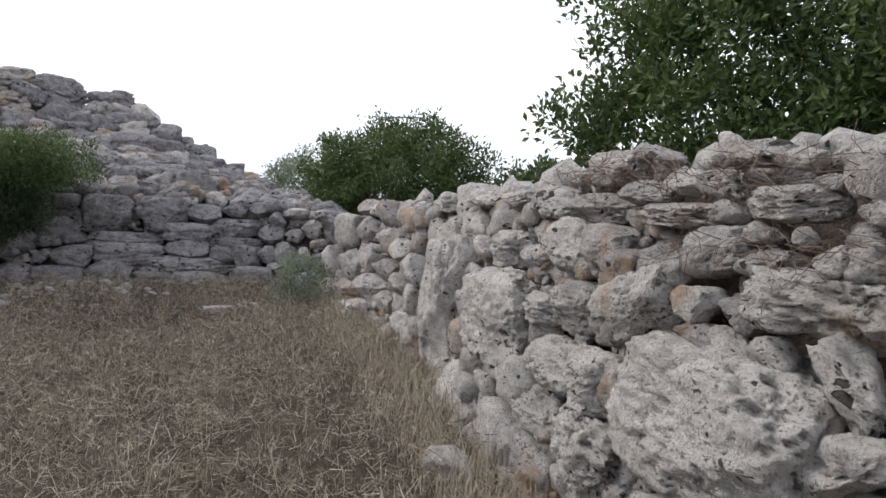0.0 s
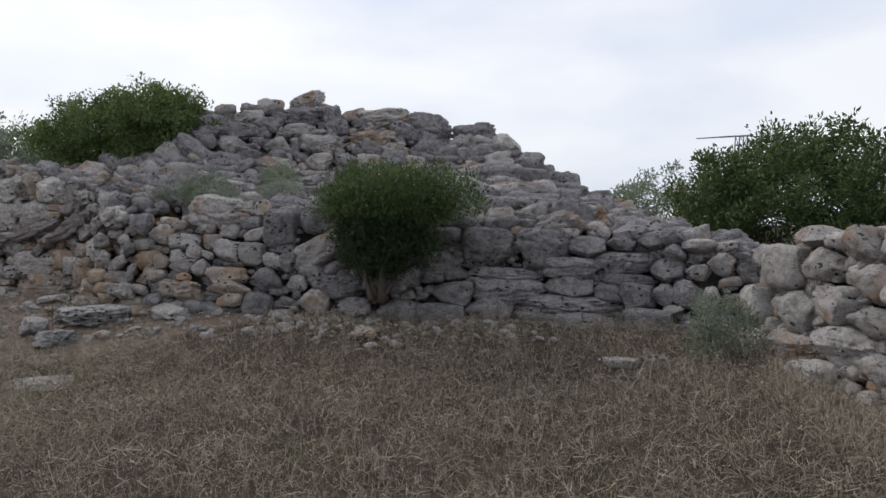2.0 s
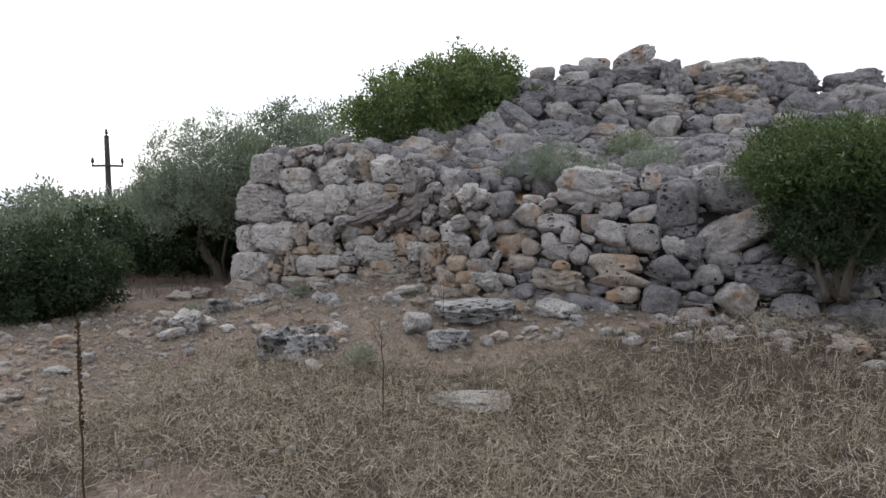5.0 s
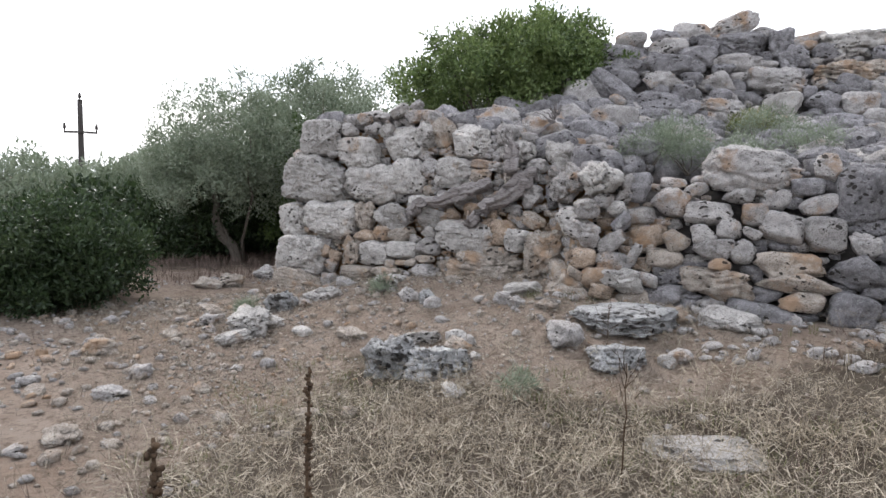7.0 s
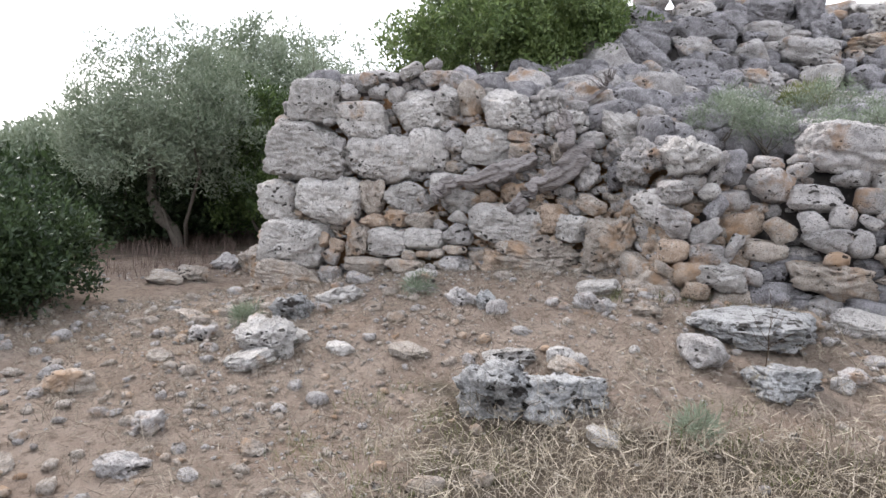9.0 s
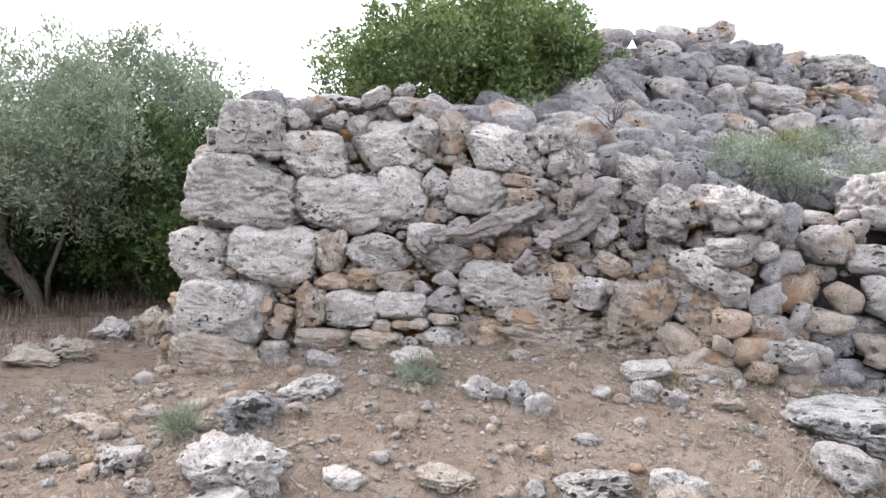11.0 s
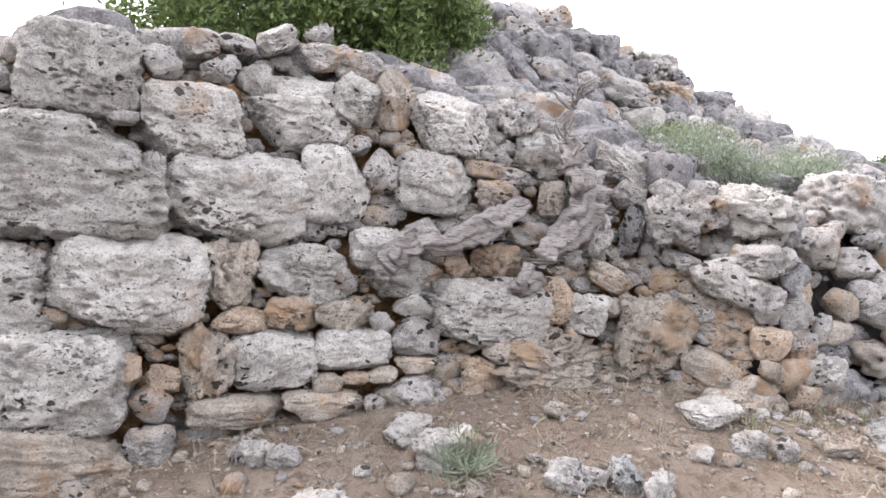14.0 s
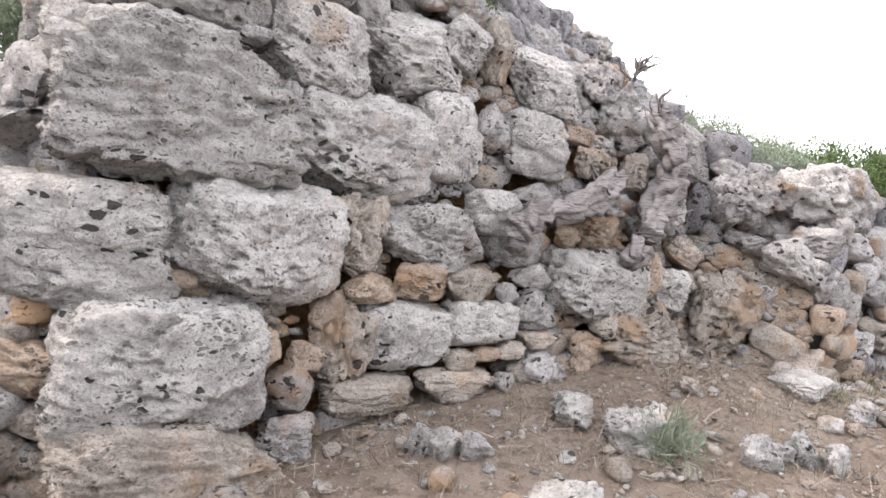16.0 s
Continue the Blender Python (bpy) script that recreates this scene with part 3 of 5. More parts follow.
pier.given(-12.64, 1.97, 0.67, 0.39, 0.21, 0, "b", 1, LIMESTONE_PALE, "large")
pier.given(-12.38, 2.15, 0.73, 0.26, 0.20, 0, "r", 4, LIMESTONE, "large")
pier.given(-12.05, 2.39, 0.84, 0.67, 0.39, 0, "b", 2, LIMESTONE_PALE, "hero")
pier.given(-11.76, 2.62, 0.92, 0.36, 0.26, 0, "b", 3, LIMESTONE_OCHRE, "large")
pier.given(-11.56, 2.71, 0.85, 0.28, 0.23, -6, "r", 5, LIMESTONE_PALE, "large")
pier.given(-11.70, 2.52, 0.61, 0.67, 0.31, 0, "j", 2, LIMESTONE_WARM, "hero")
pier.given(-11.23, 2.78, 0.74, 0.40, 0.45, 0, "j", 3, LIMESTONE_WARM, "large")
pier.given(-13.45, 1.36, 0.60, 0.15, 0.15, 0, "r", 6, LIMESTONE_OCHRE, "mid")
pier.given(-13.32, 1.46, 0.56, 0.15, 0.12, -20, "s", 6, LIMESTONE_OCHRE, "mid")
pier.given(-13.06, 1.62, 0.40, 0.42, 0.15, 0, "s", 0, LIMESTONE_WARM, "large")
pier.given(-12.72, 1.83, 0.42, 0.37, 0.13, 0, "s", 1, LIMESTONE_WARM, "large")
pier.given(-12.72, 1.87, 0.52, 0.15, 0.10, 0, "s", 2, LIMESTONE_WARM, "mid")
pier.given(-12.61, 1.94, 0.54, 0.13, 0.07, 0, "s", 3, LIMESTONE_OCHRE, "mid")
pier.given(-12.50, 2.01, 0.56, 0.15, 0.08, 0, "s", 4, LIMESTONE_WARM, "mid")
pier.given(-12.36, 2.11, 0.60, 0.21, 0.08, 0, "s", 5, LIMESTONE_WARM, "large")
pier.given(-13.34, 1.40, 0.45, 0.17, 0.17, -10, "r", 0, LIMESTONE, "mid")
pier.given(-13.32, 1.38, 0.29, 0.21, 0.16, 0, "r", 1, LIMESTONE, "large")
pier.given(-13.58, 1.72, 2.00, 0.20, 0.16, 0, "r", 2, LIMESTONE, "mid")
pier.given(-13.49, 1.88, 2.12, 0.18, 0.14, 0, "s", 6, LIMESTONE, "mid")
pier.given(-13.40, 1.94, 2.01, 0.21, 0.14, 15, "r", 3, LIMESTONE, "large")
pier.given(-13.29, 2.05, 1.98, 0.18, 0.17, 0, "r", 4, LIMESTONE_PALE, "mid")
pier.given(-13.24, 2.19, 2.22, 0.23, 0.13, 25, "r", 5, LIMESTONE_PALE, "large")
pier.given(-13.08, 2.33, 2.28, 0.15, 0.13, -10, "j", 4, LIMESTONE, "mid")
pier.given(-13.38, 2.03, 2.16, 0.19, 0.10, 0, "s", 0, LIMESTONE, "mid")
pier.given(-13.03, 2.30, 2.15, 0.25, 0.15, 0, "s", 1, LIMESTONE, "large")
pier.given(-12.86, 2.40, 2.13, 0.27, 0.18, 0, "s", 2, LIMESTONE, "large")
pier.given(-13.63, 1.53, 1.71, 0.13, 0.07, 0, "s", 3, LIMESTONE, "mid")
pier.given(-12.05, 2.87, 1.94, 0.22, 0.21, 0, "j", 5, LIMESTONE, "large")
pier.given(-11.86, 2.90, 1.73, 0.38, 0.27, 10, "j", 6, LIMESTONE_PALE, "large")
pier.given(-11.46, 3.12, 1.71, 0.50, 0.24, -30, "r", 6, LIMESTONE_PALE, "hero")
pier.given(-11.41, 3.08, 1.54, 0.21, 0.19, 0, "r", 0, LIMESTONE, "large")
pier.given(-11.25, 2.99, 1.38, 0.22, 0.29, 0, "j", 0, LIMESTONE, "large")
pier.given(-11.59, 2.88, 1.30, 0.23, 0.25, 20, "j", 1, LIMESTONE, "large")
pier.given(-11.39, 3.00, 1.31, 0.14, 0.29, -15, "j", 2, LIMESTONE_GREY, "large")
pier.given(-11.82, 2.81, 1.47, 0.17, 0.21, 0, "r", 1, LIMESTONE_WARM, "large")
pier.given(-12.11, 2.62, 1.47, 0.22, 0.17, 0, "j", 3, LIMESTONE_WARM, "large")
pier.given(-12.24, 2.37, 1.08, 0.15, 0.12, 0, "r", 2, LIMESTONE_OCHRE, "mid")
pier.given(-12.06, 2.49, 1.11, 0.24, 0.19, 0, "j", 4, LIMESTONE_OCHRE, "large")
pier.given(-12.76, 2.02, 1.00, 0.17, 0.16, 0, "r", 3, LIMESTONE, "mid")
pier.given(-11.48, 2.84, 1.05, 0.25, 0.14, -25, "s", 4, LIMESTONE_WARM, "large")
pier.given(-12.00, 2.35, 0.66, 0.14, 0.12, 0, "r", 4, LIMESTONE_WARM, "mid")
pier.given(-11.65, 2.61, 0.74, 0.08, 0.09, 0, "r", 5, LIMESTONE_WARM, "small")
pier.given(-11.45, 2.79, 0.89, 0.12, 0.11, 0, "r", 6, LIMESTONE_WARM, "mid")
pier.given(-11.01, 2.95, 1.45, 0.28, 0.22, 0, "j", 5, LIMESTONE, "large")
pier.given(-10.74, 2.95, 1.47, 0.43, 0.29, 0, "j", 6, LIMESTONE_PALE, "large")
ring.given(-10.53, 3.19, 1.38, 0.13, 0.26, -20, "j", 0, LIMESTONE, "mid")
pier.given(-10.88, 2.80, 1.09, 0.35, 0.24, -20, "r", 0, LIMESTONE_PALE, "large")
pier.given(-10.74, 2.84, 1.20, 0.29, 0.18, 0, "r", 1, LIMESTONE, "large")
ring.given(-10.64, 3.02, 1.28, 0.19, 0.15, 0, "r", 2, LIMESTONE, "small")
ring.given(-10.54, 3.08, 1.21, 0.17, 0.14, 0, "r", 3, LIMESTONE_PALE, "small")
ring.given(-10.67, 2.84, 0.99, 0.29, 0.22, -15, "j", 1, LIMESTONE, "mid")
ring.given(-10.47, 3.08, 1.09, 0.14, 0.21, -35, "j", 2, LIMESTONE_GREY, "small")
ring.given(-10.48, 2.98, 0.92, 0.24, 0.16, 25, "j", 3, LIMESTONE, "small")
ring.given(-10.32, 3.09, 0.82, 0.09, 0.22, -20, "j", 4, LIMESTONE, "small")
ring.given(-10.61, 2.79, 0.77, 0.22, 0.18, 0, "b", 4, LIMESTONE_OCHRE, "small")
ring.given(-10.41, 2.96, 0.73, 0.31, 0.21, 0, "j", 5, LIMESTONE, "mid")
ring.given(-10.33, 2.97, 0.61, 0.37, 0.21, 0, "j", 6, LIMESTONE_PALE, "mid")
ring.given(-10.50, 2.81, 0.61, 0.21, 0.19, 0, "j", 0, LIMESTONE_OCHRE, "small")
ring.given(-10.62, 2.71, 0.64, 0.17, 0.09, -30, "j", 1, LIMESTONE_WARM, "small")
ring.given(-10.42, 2.83, 0.51, 0.21, 0.14, 0, "j", 2, LIMESTONE_OCHRE, "small")
pier.given(-11.15, 2.92, 1.37, 0.27, 0.24, 0, "j", 3, LIMESTONE, "large")
pier.given(-11.26, 2.94, 0.82, 0.45, 0.20, 0, "j", 4, LIMESTONE_WARM, "large")
pier.given(-10.87, 2.86, 0.75, 0.26, 0.22, 0, "j", 5, LIMESTONE_OCHRE, "large")
ring.given(-10.53, 3.26, 1.40, 0.30, 0.27, 0, "r", 4, LIMESTONE_GREY, "mid")
ring.given(-10.26, 3.44, 1.27, 0.32, 0.27, 0, "r", 5, LIMESTONE, "mid")
ring.given(-10.16, 3.62, 1.39, 0.22, 0.12, 20, "r", 6, LIMESTONE, "small")
ring.given(-10.01, 3.62, 1.19, 0.40, 0.21, 0, "s", 5, LIMESTONE, "mid")
ring.given(-9.88, 3.84, 1.34, 0.26, 0.14, 10, "r", 0, LIMESTONE, "mid")
ring.given(-9.74, 3.87, 1.19, 0.21, 0.20, 0, "b", 5, LIMESTONE, "small")
ring.given(-9.86, 4.00, 1.56, 0.80, 0.41, -4, "s", 6, LIMESTONE, "large")
ring.given(-9.47, 4.40, 1.59, 0.21, 0.25, 20, "r", 1, LIMESTONE, "mid")
ring.given(-9.22, 4.50, 1.36, 0.40, 0.49, 0, "b", 6, LIMESTONE_GREY, "mid")
ring.given(-9.55, 3.98, 1.09, 0.36, 0.26, -12, "s", 0, LIMESTONE, "mid")
ring.given(-9.31, 4.17, 1.05, 0.31, 0.30, 0, "b", 0, LIMESTONE, "mid")
ring.given(-9.06, 4.35, 0.97, 0.30, 0.18, -18, "r", 2, LIMESTONE, "mid")
ring.given(-9.06, 4.22, 0.77, 0.40, 0.28, 0, "r", 3, LIMESTONE_GREY, "mid")
ring.given(-8.99, 4.09, 0.48, 0.34, 0.28, -10, "b", 1, LIMESTONE_GREY, "mid")
ring.given(-9.42, 3.91, 0.80, 0.50, 0.21, 0, "s", 1, LIMESTONE_WARM, "mid")
ring.given(-9.87, 3.55, 0.90, 0.33, 0.18, 0, "r", 4, LIMESTONE, "mid")
ring.given(-9.97, 3.54, 1.02, 0.22, 0.17, 0, "r", 5, LIMESTONE, "small")
ring.given(-9.85, 3.69, 1.07, 0.20, 0.19, 0, "r", 6, LIMESTONE, "small")
ring.given(-9.71, 3.80, 1.04, 0.16, 0.09, -20, "s", 2, LIMESTONE, "small")
ring.given(-9.71, 3.70, 0.89, 0.21, 0.21, 0, "r", 0, LIMESTONE, "small")
ring.given(-10.13, 3.39, 0.96, 0.21, 0.20, 20, "r", 1, LIMESTONE_WARM, "small")
ring.given(-9.80, 3.54, 0.78, 0.18, 0.11, 0, "r", 2, LIMESTONE_WARM, "small")
ring.given(-9.78, 3.49, 0.62, 0.56, 0.25, 0, "j", 6, LIMESTONE_WARM, "mid")
ring.given(-9.34, 3.89, 0.66, 0.57, 0.17, 0, "r", 3, LIMESTONE_WARM, "mid")
ring.given(-10.22, 3.15, 0.62, 0.21, 0.12, -15, "s", 3, LIMESTONE, "small")
ring.given(-9.27, 3.87, 0.53, 0.32, 0.16, 0, "s", 4, LIMESTONE_WARM, "mid")
ring.given(-7.34, 6.20, 1.15, 0.61, 0.50, 0, "b", 2, LIMESTONE_GREY, "large")
ring.given(-6.87, 6.63, 1.15, 0.61, 0.48, -5, "s", 5, LIMESTONE_GREY, "large")
ring.given(-7.11, 6.26, 0.84, 0.88, 0.20, 0, "s", 6, LIMESTONE_GREY, "large")
ring.given(-7.03, 6.25, 0.67, 0.81, 0.29, 0, "s", 0, LIMESTONE_GREY, "large")
ring.given(-7.46, 5.80, 0.63, 0.49, 0.30, 0, "r", 4, LIMESTONE_GREY, "mid")
ring.given(-7.12, 6.02, 0.42, 0.55, 0.36, 0, "r", 5, LIMESTONE_GREY, "mid")
ring.given(-7.49, 5.64, 0.38, 0.60, 0.30, 0, "s", 1, LIMESTONE_GREY, "mid")
ring.given(-6.43, 6.65, 0.53, 1.15, 0.22, 0, "s", 2, LIMESTONE_GREY, "large")
ring.given(-6.68, 6.39, 0.38, 0.63, 0.22, 0, "s", 3, LIMESTONE_GREY, "large")
ring.given(-6.24, 6.68, 0.31, 0.76, 0.33, 0, "b", 3, LIMESTONE_GREY, "large")
ring.given(-5.69, 6.98, 0.37, 0.57, 0.35, 0, "b", 4, LIMESTONE_GREY, "mid")
ring.given(-6.50, 6.69, 0.72, 0.53, 0.29, 0, "r", 6, LIMESTONE_GREY, "mid")
ring.given(-6.55, 6.77, 0.94, 0.62, 0.25, 0, "s", 4, LIMESTONE_GREY, "large")
ring.given(-6.13, 7.16, 1.00, 0.65, 0.26, 0, "s", 5, LIMESTONE_GREY, "large")
ring.given(-6.07, 7.10, 0.81, 0.65, 0.18, 0, "s", 6, LIMESTONE_GREY, "large")
ring.given(-6.15, 6.94, 0.66, 0.34, 0.22, 0, "s", 0, LIMESTONE_GREY, "mid")
ring.given(-5.87, 7.06, 0.64, 0.37, 0.32, 0, "s", 1, LIMESTONE_GREY, "mid")
ring.given(-5.61, 7.14, 0.68, 0.28, 0.26, 0, "r", 0, LIMESTONE_GREY, "mid")
ring.given(-5.64, 7.24, 0.94, 0.35, 0.28, 0, "r", 1, LIMESTONE_GREY, "mid")
ring.given(-5.35, 7.20, 0.71, 0.33, 0.31, 0, "r", 2, LIMESTONE_GREY, "mid")
ring.given(-5.12, 7.24, 0.71, 0.20, 0.21, 0, "r", 3, LIMESTONE, "small")
ring.given(-5.29, 7.29, 0.95, 0.26, 0.18, 0, "r", 4, LIMESTONE, "mid")
ring.given(-5.07, 7.34, 1.03, 0.28, 0.27, 0, "r", 5, LIMESTONE, "mid")
ring.given(-4.63, 7.30, 0.74, 0.47, 0.29, 0, "s", 2, LIMESTONE, "mid")
ring.given(-6.48, 6.97, 1.18, 0.42, 0.26, 0, "r", 6, LIMESTONE_GREY, "mid")
ring.given(-6.21, 7.22, 1.22, 0.35, 0.19, 0, "r", 0, LIMESTONE_GREY, "mid")
ring.given(-5.89, 7.32, 1.26, 0.29, 0.20, 0, "r", 1, LIMESTONE_GREY, "mid")
ring.given(-5.66, 7.36, 1.32, 0.26, 0.19, 0, "r", 2, LIMESTONE_GREY, "mid")
ring.given(-5.35, 7.37, 1.23, 0.38, 0.15, 0, "s", 3, LIMESTONE, "mid")
ring.given(-5.59, 7.31, 1.14, 0.28, 0.19, 0, "r", 3, LIMESTONE_GREY, "mid")
ring.given(-6.11, 7.32, 1.36, 0.32, 0.17, 0, "s", 4, LIMESTONE_GREY, "mid")
ring.given(-8.75, 4.82, 1.12, 0.82, 0.37, 28, "b", 5, LIMESTONE, "large")
ring.given(-8.97, 4.45, 0.96, 0.26, 0.24, 0, "r", 4, LIMESTONE_GREY, "mid")
ring.given(-8.55, 4.58, 0.50, 0.36, 0.34, 0, "r", 5, LIMESTONE, "mid")
ring.given(-8.21, 4.91, 0.45, 0.38, 0.26, 0, "r", 6, LIMESTONE_GREY, "mid")
ring.given(-7.84, 5.31, 0.40, 0.55, 0.31, 0, "r", 0, LIMESTONE_GREY, "mid")
ring.given(-8.43, 4.85, 0.68, 0.61, 0.29, 0, "s", 5, LIMESTONE_GREY, "large")
heap.given(-12.31, 6.64, 3.56, 0.65, 0.30, 29, "s", 6, LIMESTONE, "large")
heap.given(-12.09, 6.49, 3.24, 0.64, 0.34, 0, "r", 1, LIMESTONE_GREY, "large")
heap.given(-12.84, 5.20, 3.07, 0.56, 0.32, 0, "j", 0, LIMESTONE_GREY, "mid")
heap.given(-12.51, 5.65, 3.18, 0.50, 0.27, 12, "s", 0, LIMESTONE, "mid")
heap.given(-12.25, 5.42, 2.90, 0.58, 0.28, 0, "s", 1, LIMESTONE_GREY, "mid")
heap.given(-12.14, 5.22, 2.67, 0.47, 0.27, 0, "r", 2, LIMESTONE, "mid")
heap.given(-11.91, 5.88, 2.67, 0.43, 0.33, -8, "r", 3, LIMESTONE, "mid")
heap.given(-11.97, 6.29, 2.98, 0.58, 0.27, 0, "s", 2, LIMESTONE, "mid")
heap.given(-11.50, 6.42, 2.71, 0.74, 0.38, -8, "s", 3, LIMESTONE, "large")
heap.given(-11.75, 6.82, 3.20, 0.31, 0.50, 0, "j", 1, LIMESTONE_GREY, "mid")
heap.given(-11.54, 6.76, 2.99, 0.34, 0.41, 0, "j", 2, LIMESTONE_GREY, "mid")
heap.given(-12.39, 4.67, 2.53, 0.77, 0.31, -38, "s", 4, LIMESTONE_GREY, "large")
heap.given(-11.96, 4.95, 2.38, 0.53, 0.29, 0, "s", 5, LIMESTONE_GREY, "mid")
heap.given(-11.63, 5.75, 2.33, 0.70, 0.29, 0, "s", 6, LIMESTONE, "large")
heap.given(-11.29, 6.25, 2.40, 0.43, 0.31, 0, "r", 4, LIMESTONE_PALE, "mid")
heap.given(-10.98, 6.55, 2.41, 0.37, 0.28, 0, "r", 5, LIMESTONE_GREY, "mid")
heap.given(-10.70, 6.83, 2.40, 0.40, 0.29, 0, "b", 6, LIMESTONE, "mid")
heap.given(-11.82, 4.72, 2.18, 0.64, 0.24, 0, "s", 0, LIMESTONE_GREY, "large")
heap.given(-11.44, 4.68, 2.02, 0.23, 0.18, 0, "r", 6, LIMESTONE, "small")
heap.given(-11.18, 7.48, 3.19, 0.80, 0.43, 8, "j", 3, LIMESTONE_PALE, "large")
heap.given(-11.01, 7.11, 2.81, 0.73, 0.30, 0, "j", 4, LIMESTONE_WARM, "large")
heap.given(-11.10, 6.16, 2.17, 0.48, 0.17, 0, "s", 1, LIMESTONE, "mid")
heap.given(-11.08, 5.46, 1.98, 0.50, 0.19, 0, "r", 0, LIMESTONE_GREY, "mid")
heap.given(-10.71, 6.47, 2.15, 0.51, 0.26, 0, "r", 1, LIMESTONE_GREY, "mid")
heap.given(-10.93, 8.31, 3.12, 0.88, 0.55, 0, "s", 2, LIMESTONE_GREY, "large")
heap.given(-10.40, 8.79, 3.00, 0.76, 0.41, 0, "s", 3, LIMESTONE_GREY, "large")
heap.given(-9.78, 8.99, 2.76, 0.50, 0.42, 0, "r", 2, LIMESTONE_PALE, "mid")
heap.given(-9.10, 8.83, 2.44, 0.51, 0.33, 0, "s", 4, LIMESTONE_GREY, "mid")
heap.given(-8.68, 9.13, 2.08, 0.61, 0.40, 0, "s", 5, LIMESTONE_GREY, "mid")
heap.given(-9.66, 8.51, 2.57, 0.72, 0.38, 0, "s", 6, LIMESTONE_GREY, "large")
heap.given(-10.19, 7.99, 2.55, 0.36, 0.33, 0, "r", 3, LIMESTONE_GREY, "small")
heap.given(-10.43, 7.89, 2.64, 0.64, 0.46, 0, "r", 4, LIMESTONE_GREY, "large")
heap.given(-8.97, 8.02, 2.19, 0.76, 0.36, 0, "s", 0, LIMESTONE_GREY, "large")
heap.given(-8.59, 8.42, 2.13, 0.49, 0.31, 0, "s", 1, LIMESTONE_GREY, "mid")
heap.given(-8.38, 7.71, 1.91, 0.73, 0.25, 0, "s", 2, LIMESTONE, "large")
heap.given(-7.58, 7.31, 1.64, 0.84, 0.40, 0, "s", 3, LIMESTONE_GREY, "large")
heap.given(-7.57, 7.67, 1.66, 0.66, 0.30, 0, "s", 4, LIMESTONE_GREY, "large")
heap.given(-7.45, 8.44, 1.64, 0.60, 0.24, 0, "s", 5, LIMESTONE_GREY, "mid")
heap.given(-7.05, 8.47, 1.50, 0.66, 0.20, 0, "s", 6, LIMESTONE, "large")
heap.given(-7.76, 6.74, 1.61, 0.39, 0.36, 0, "j", 5, LIMESTONE_GREY, "mid")
field.given(-2.07, 4.74, 0.69, 0.71, 1.08, 0, "b", 0, LIMESTONE_PALE, "hero")
field.given(-1.29, 3.71, 0.80, 0.86, 0.61, 0, "b", 1, LIMESTONE_PALE, "hero")
field.given(-0.93, 3.34, 0.96, 0.36, 0.16, 0, "r", 5, LIMESTONE, "large")
field.given(-0.70, 3.06, 1.03, 0.44, 0.23, 0, "r", 6, LIMESTONE_PALE, "large")
field.given(-0.40, 2.65, 1.11, 0.52, 0.26, 22, "b", 2, LIMESTONE_PALE, "large")
field.given(-0.80, 3.08, 0.75, 0.46, 0.25, 0, "r", 0, LIMESTONE_PALE, "large")
field.given(-0.81, 2.98, 0.50, 0.48, 0.25, 0, "j", 6, LIMESTONE_PALE, "large")
field.given(-0.55, 2.74, 0.78, 0.36, 0.27, 0, "r", 1, LIMESTONE_PALE, "large")
field.given(-0.58, 2.68, 0.52, 0.53, 0.30, 0, "j", 0, LIMESTONE_PALE, "large")
field.given(-0.40, 2.55, 0.82, 0.20, 0.19, 0, "r", 2, LIMESTONE, "mid")
field.given(-0.09, 2.19, 0.82, 0.91, 0.51, 0, "b", 3, LIMESTONE_PALE, "hero")
field.given(0.24, 1.89, 1.08, 0.25, 0.13, -38, "j", 1, LIMESTONE_PALE, "mid")
field.given(0.24, 1.82, 0.90, 0.27, 0.15, 15, "j", 2, LIMESTONE_PALE, "mid")
field.given(0.17, 2.04, 1.25, 0.44, 0.19, 0, "j", 3, LIMESTONE_PALE, "large")
field.given(0.07, 2.10, 1.09, 0.19, 0.12, 0, "r", 3, LIMESTONE_PALE, "mid")
field.given(-0.16, 2.40, 1.18, 0.23, 0.13, 0, "r", 4, LIMESTONE_PALE, "mid")
field.given(-0.13, 2.34, 1.08, 0.23, 0.10, 0, "r", 5, LIMESTONE, "mid")
field.given(-0.04, 2.23, 1.09, 0.15, 0.09, -20, "r", 6, LIMESTONE_PALE, "mid")
field.given(-0.01, 2.23, 1.18, 0.19, 0.09, -20, "r", 0, LIMESTONE, "mid")
field.given(-0.10, 2.40, 1.36, 0.32, 0.17, 15, "b", 4, LIMESTONE, "large")
field.given(0.05, 2.22, 1.34, 0.24, 0.10, 0, "j", 4, LIMESTONE_PALE, "mid")
field.given(0.10, 2.22, 1.52, 0.34, 0.11, 0, "r", 1, LIMESTONE_PALE, "large")
field.given(0.04, 2.26, 1.43, 0.14, 0.07, 0, "r", 2, LIMESTONE_PALE, "mid")
field.given(0.29, 1.94, 1.38, 0.13, 0.10, 0, "j", 5, LIMESTONE_PALE, "mid")
field.given(0.27, 1.98, 1.43, 0.13, 0.07, 0, "r", 3, LIMESTONE, "mid")
field.given(0.21, 2.04, 1.37, 0.10, 0.09, 0, "r", 4, LIMESTONE_PALE, "small")
field.given(0.29, 1.98, 1.50, 0.10, 0.07, 0, "r", 5, LIMESTONE, "mid")
field.given(0.28, 2.04, 1.60, 0.14, 0.15, 0, "b", 5, LIMESTONE_PALE, "mid")
field.given(0.01, 2.39, 1.68, 0.22, 0.09, 0, "r", 6, LIMESTONE_PALE, "mid")
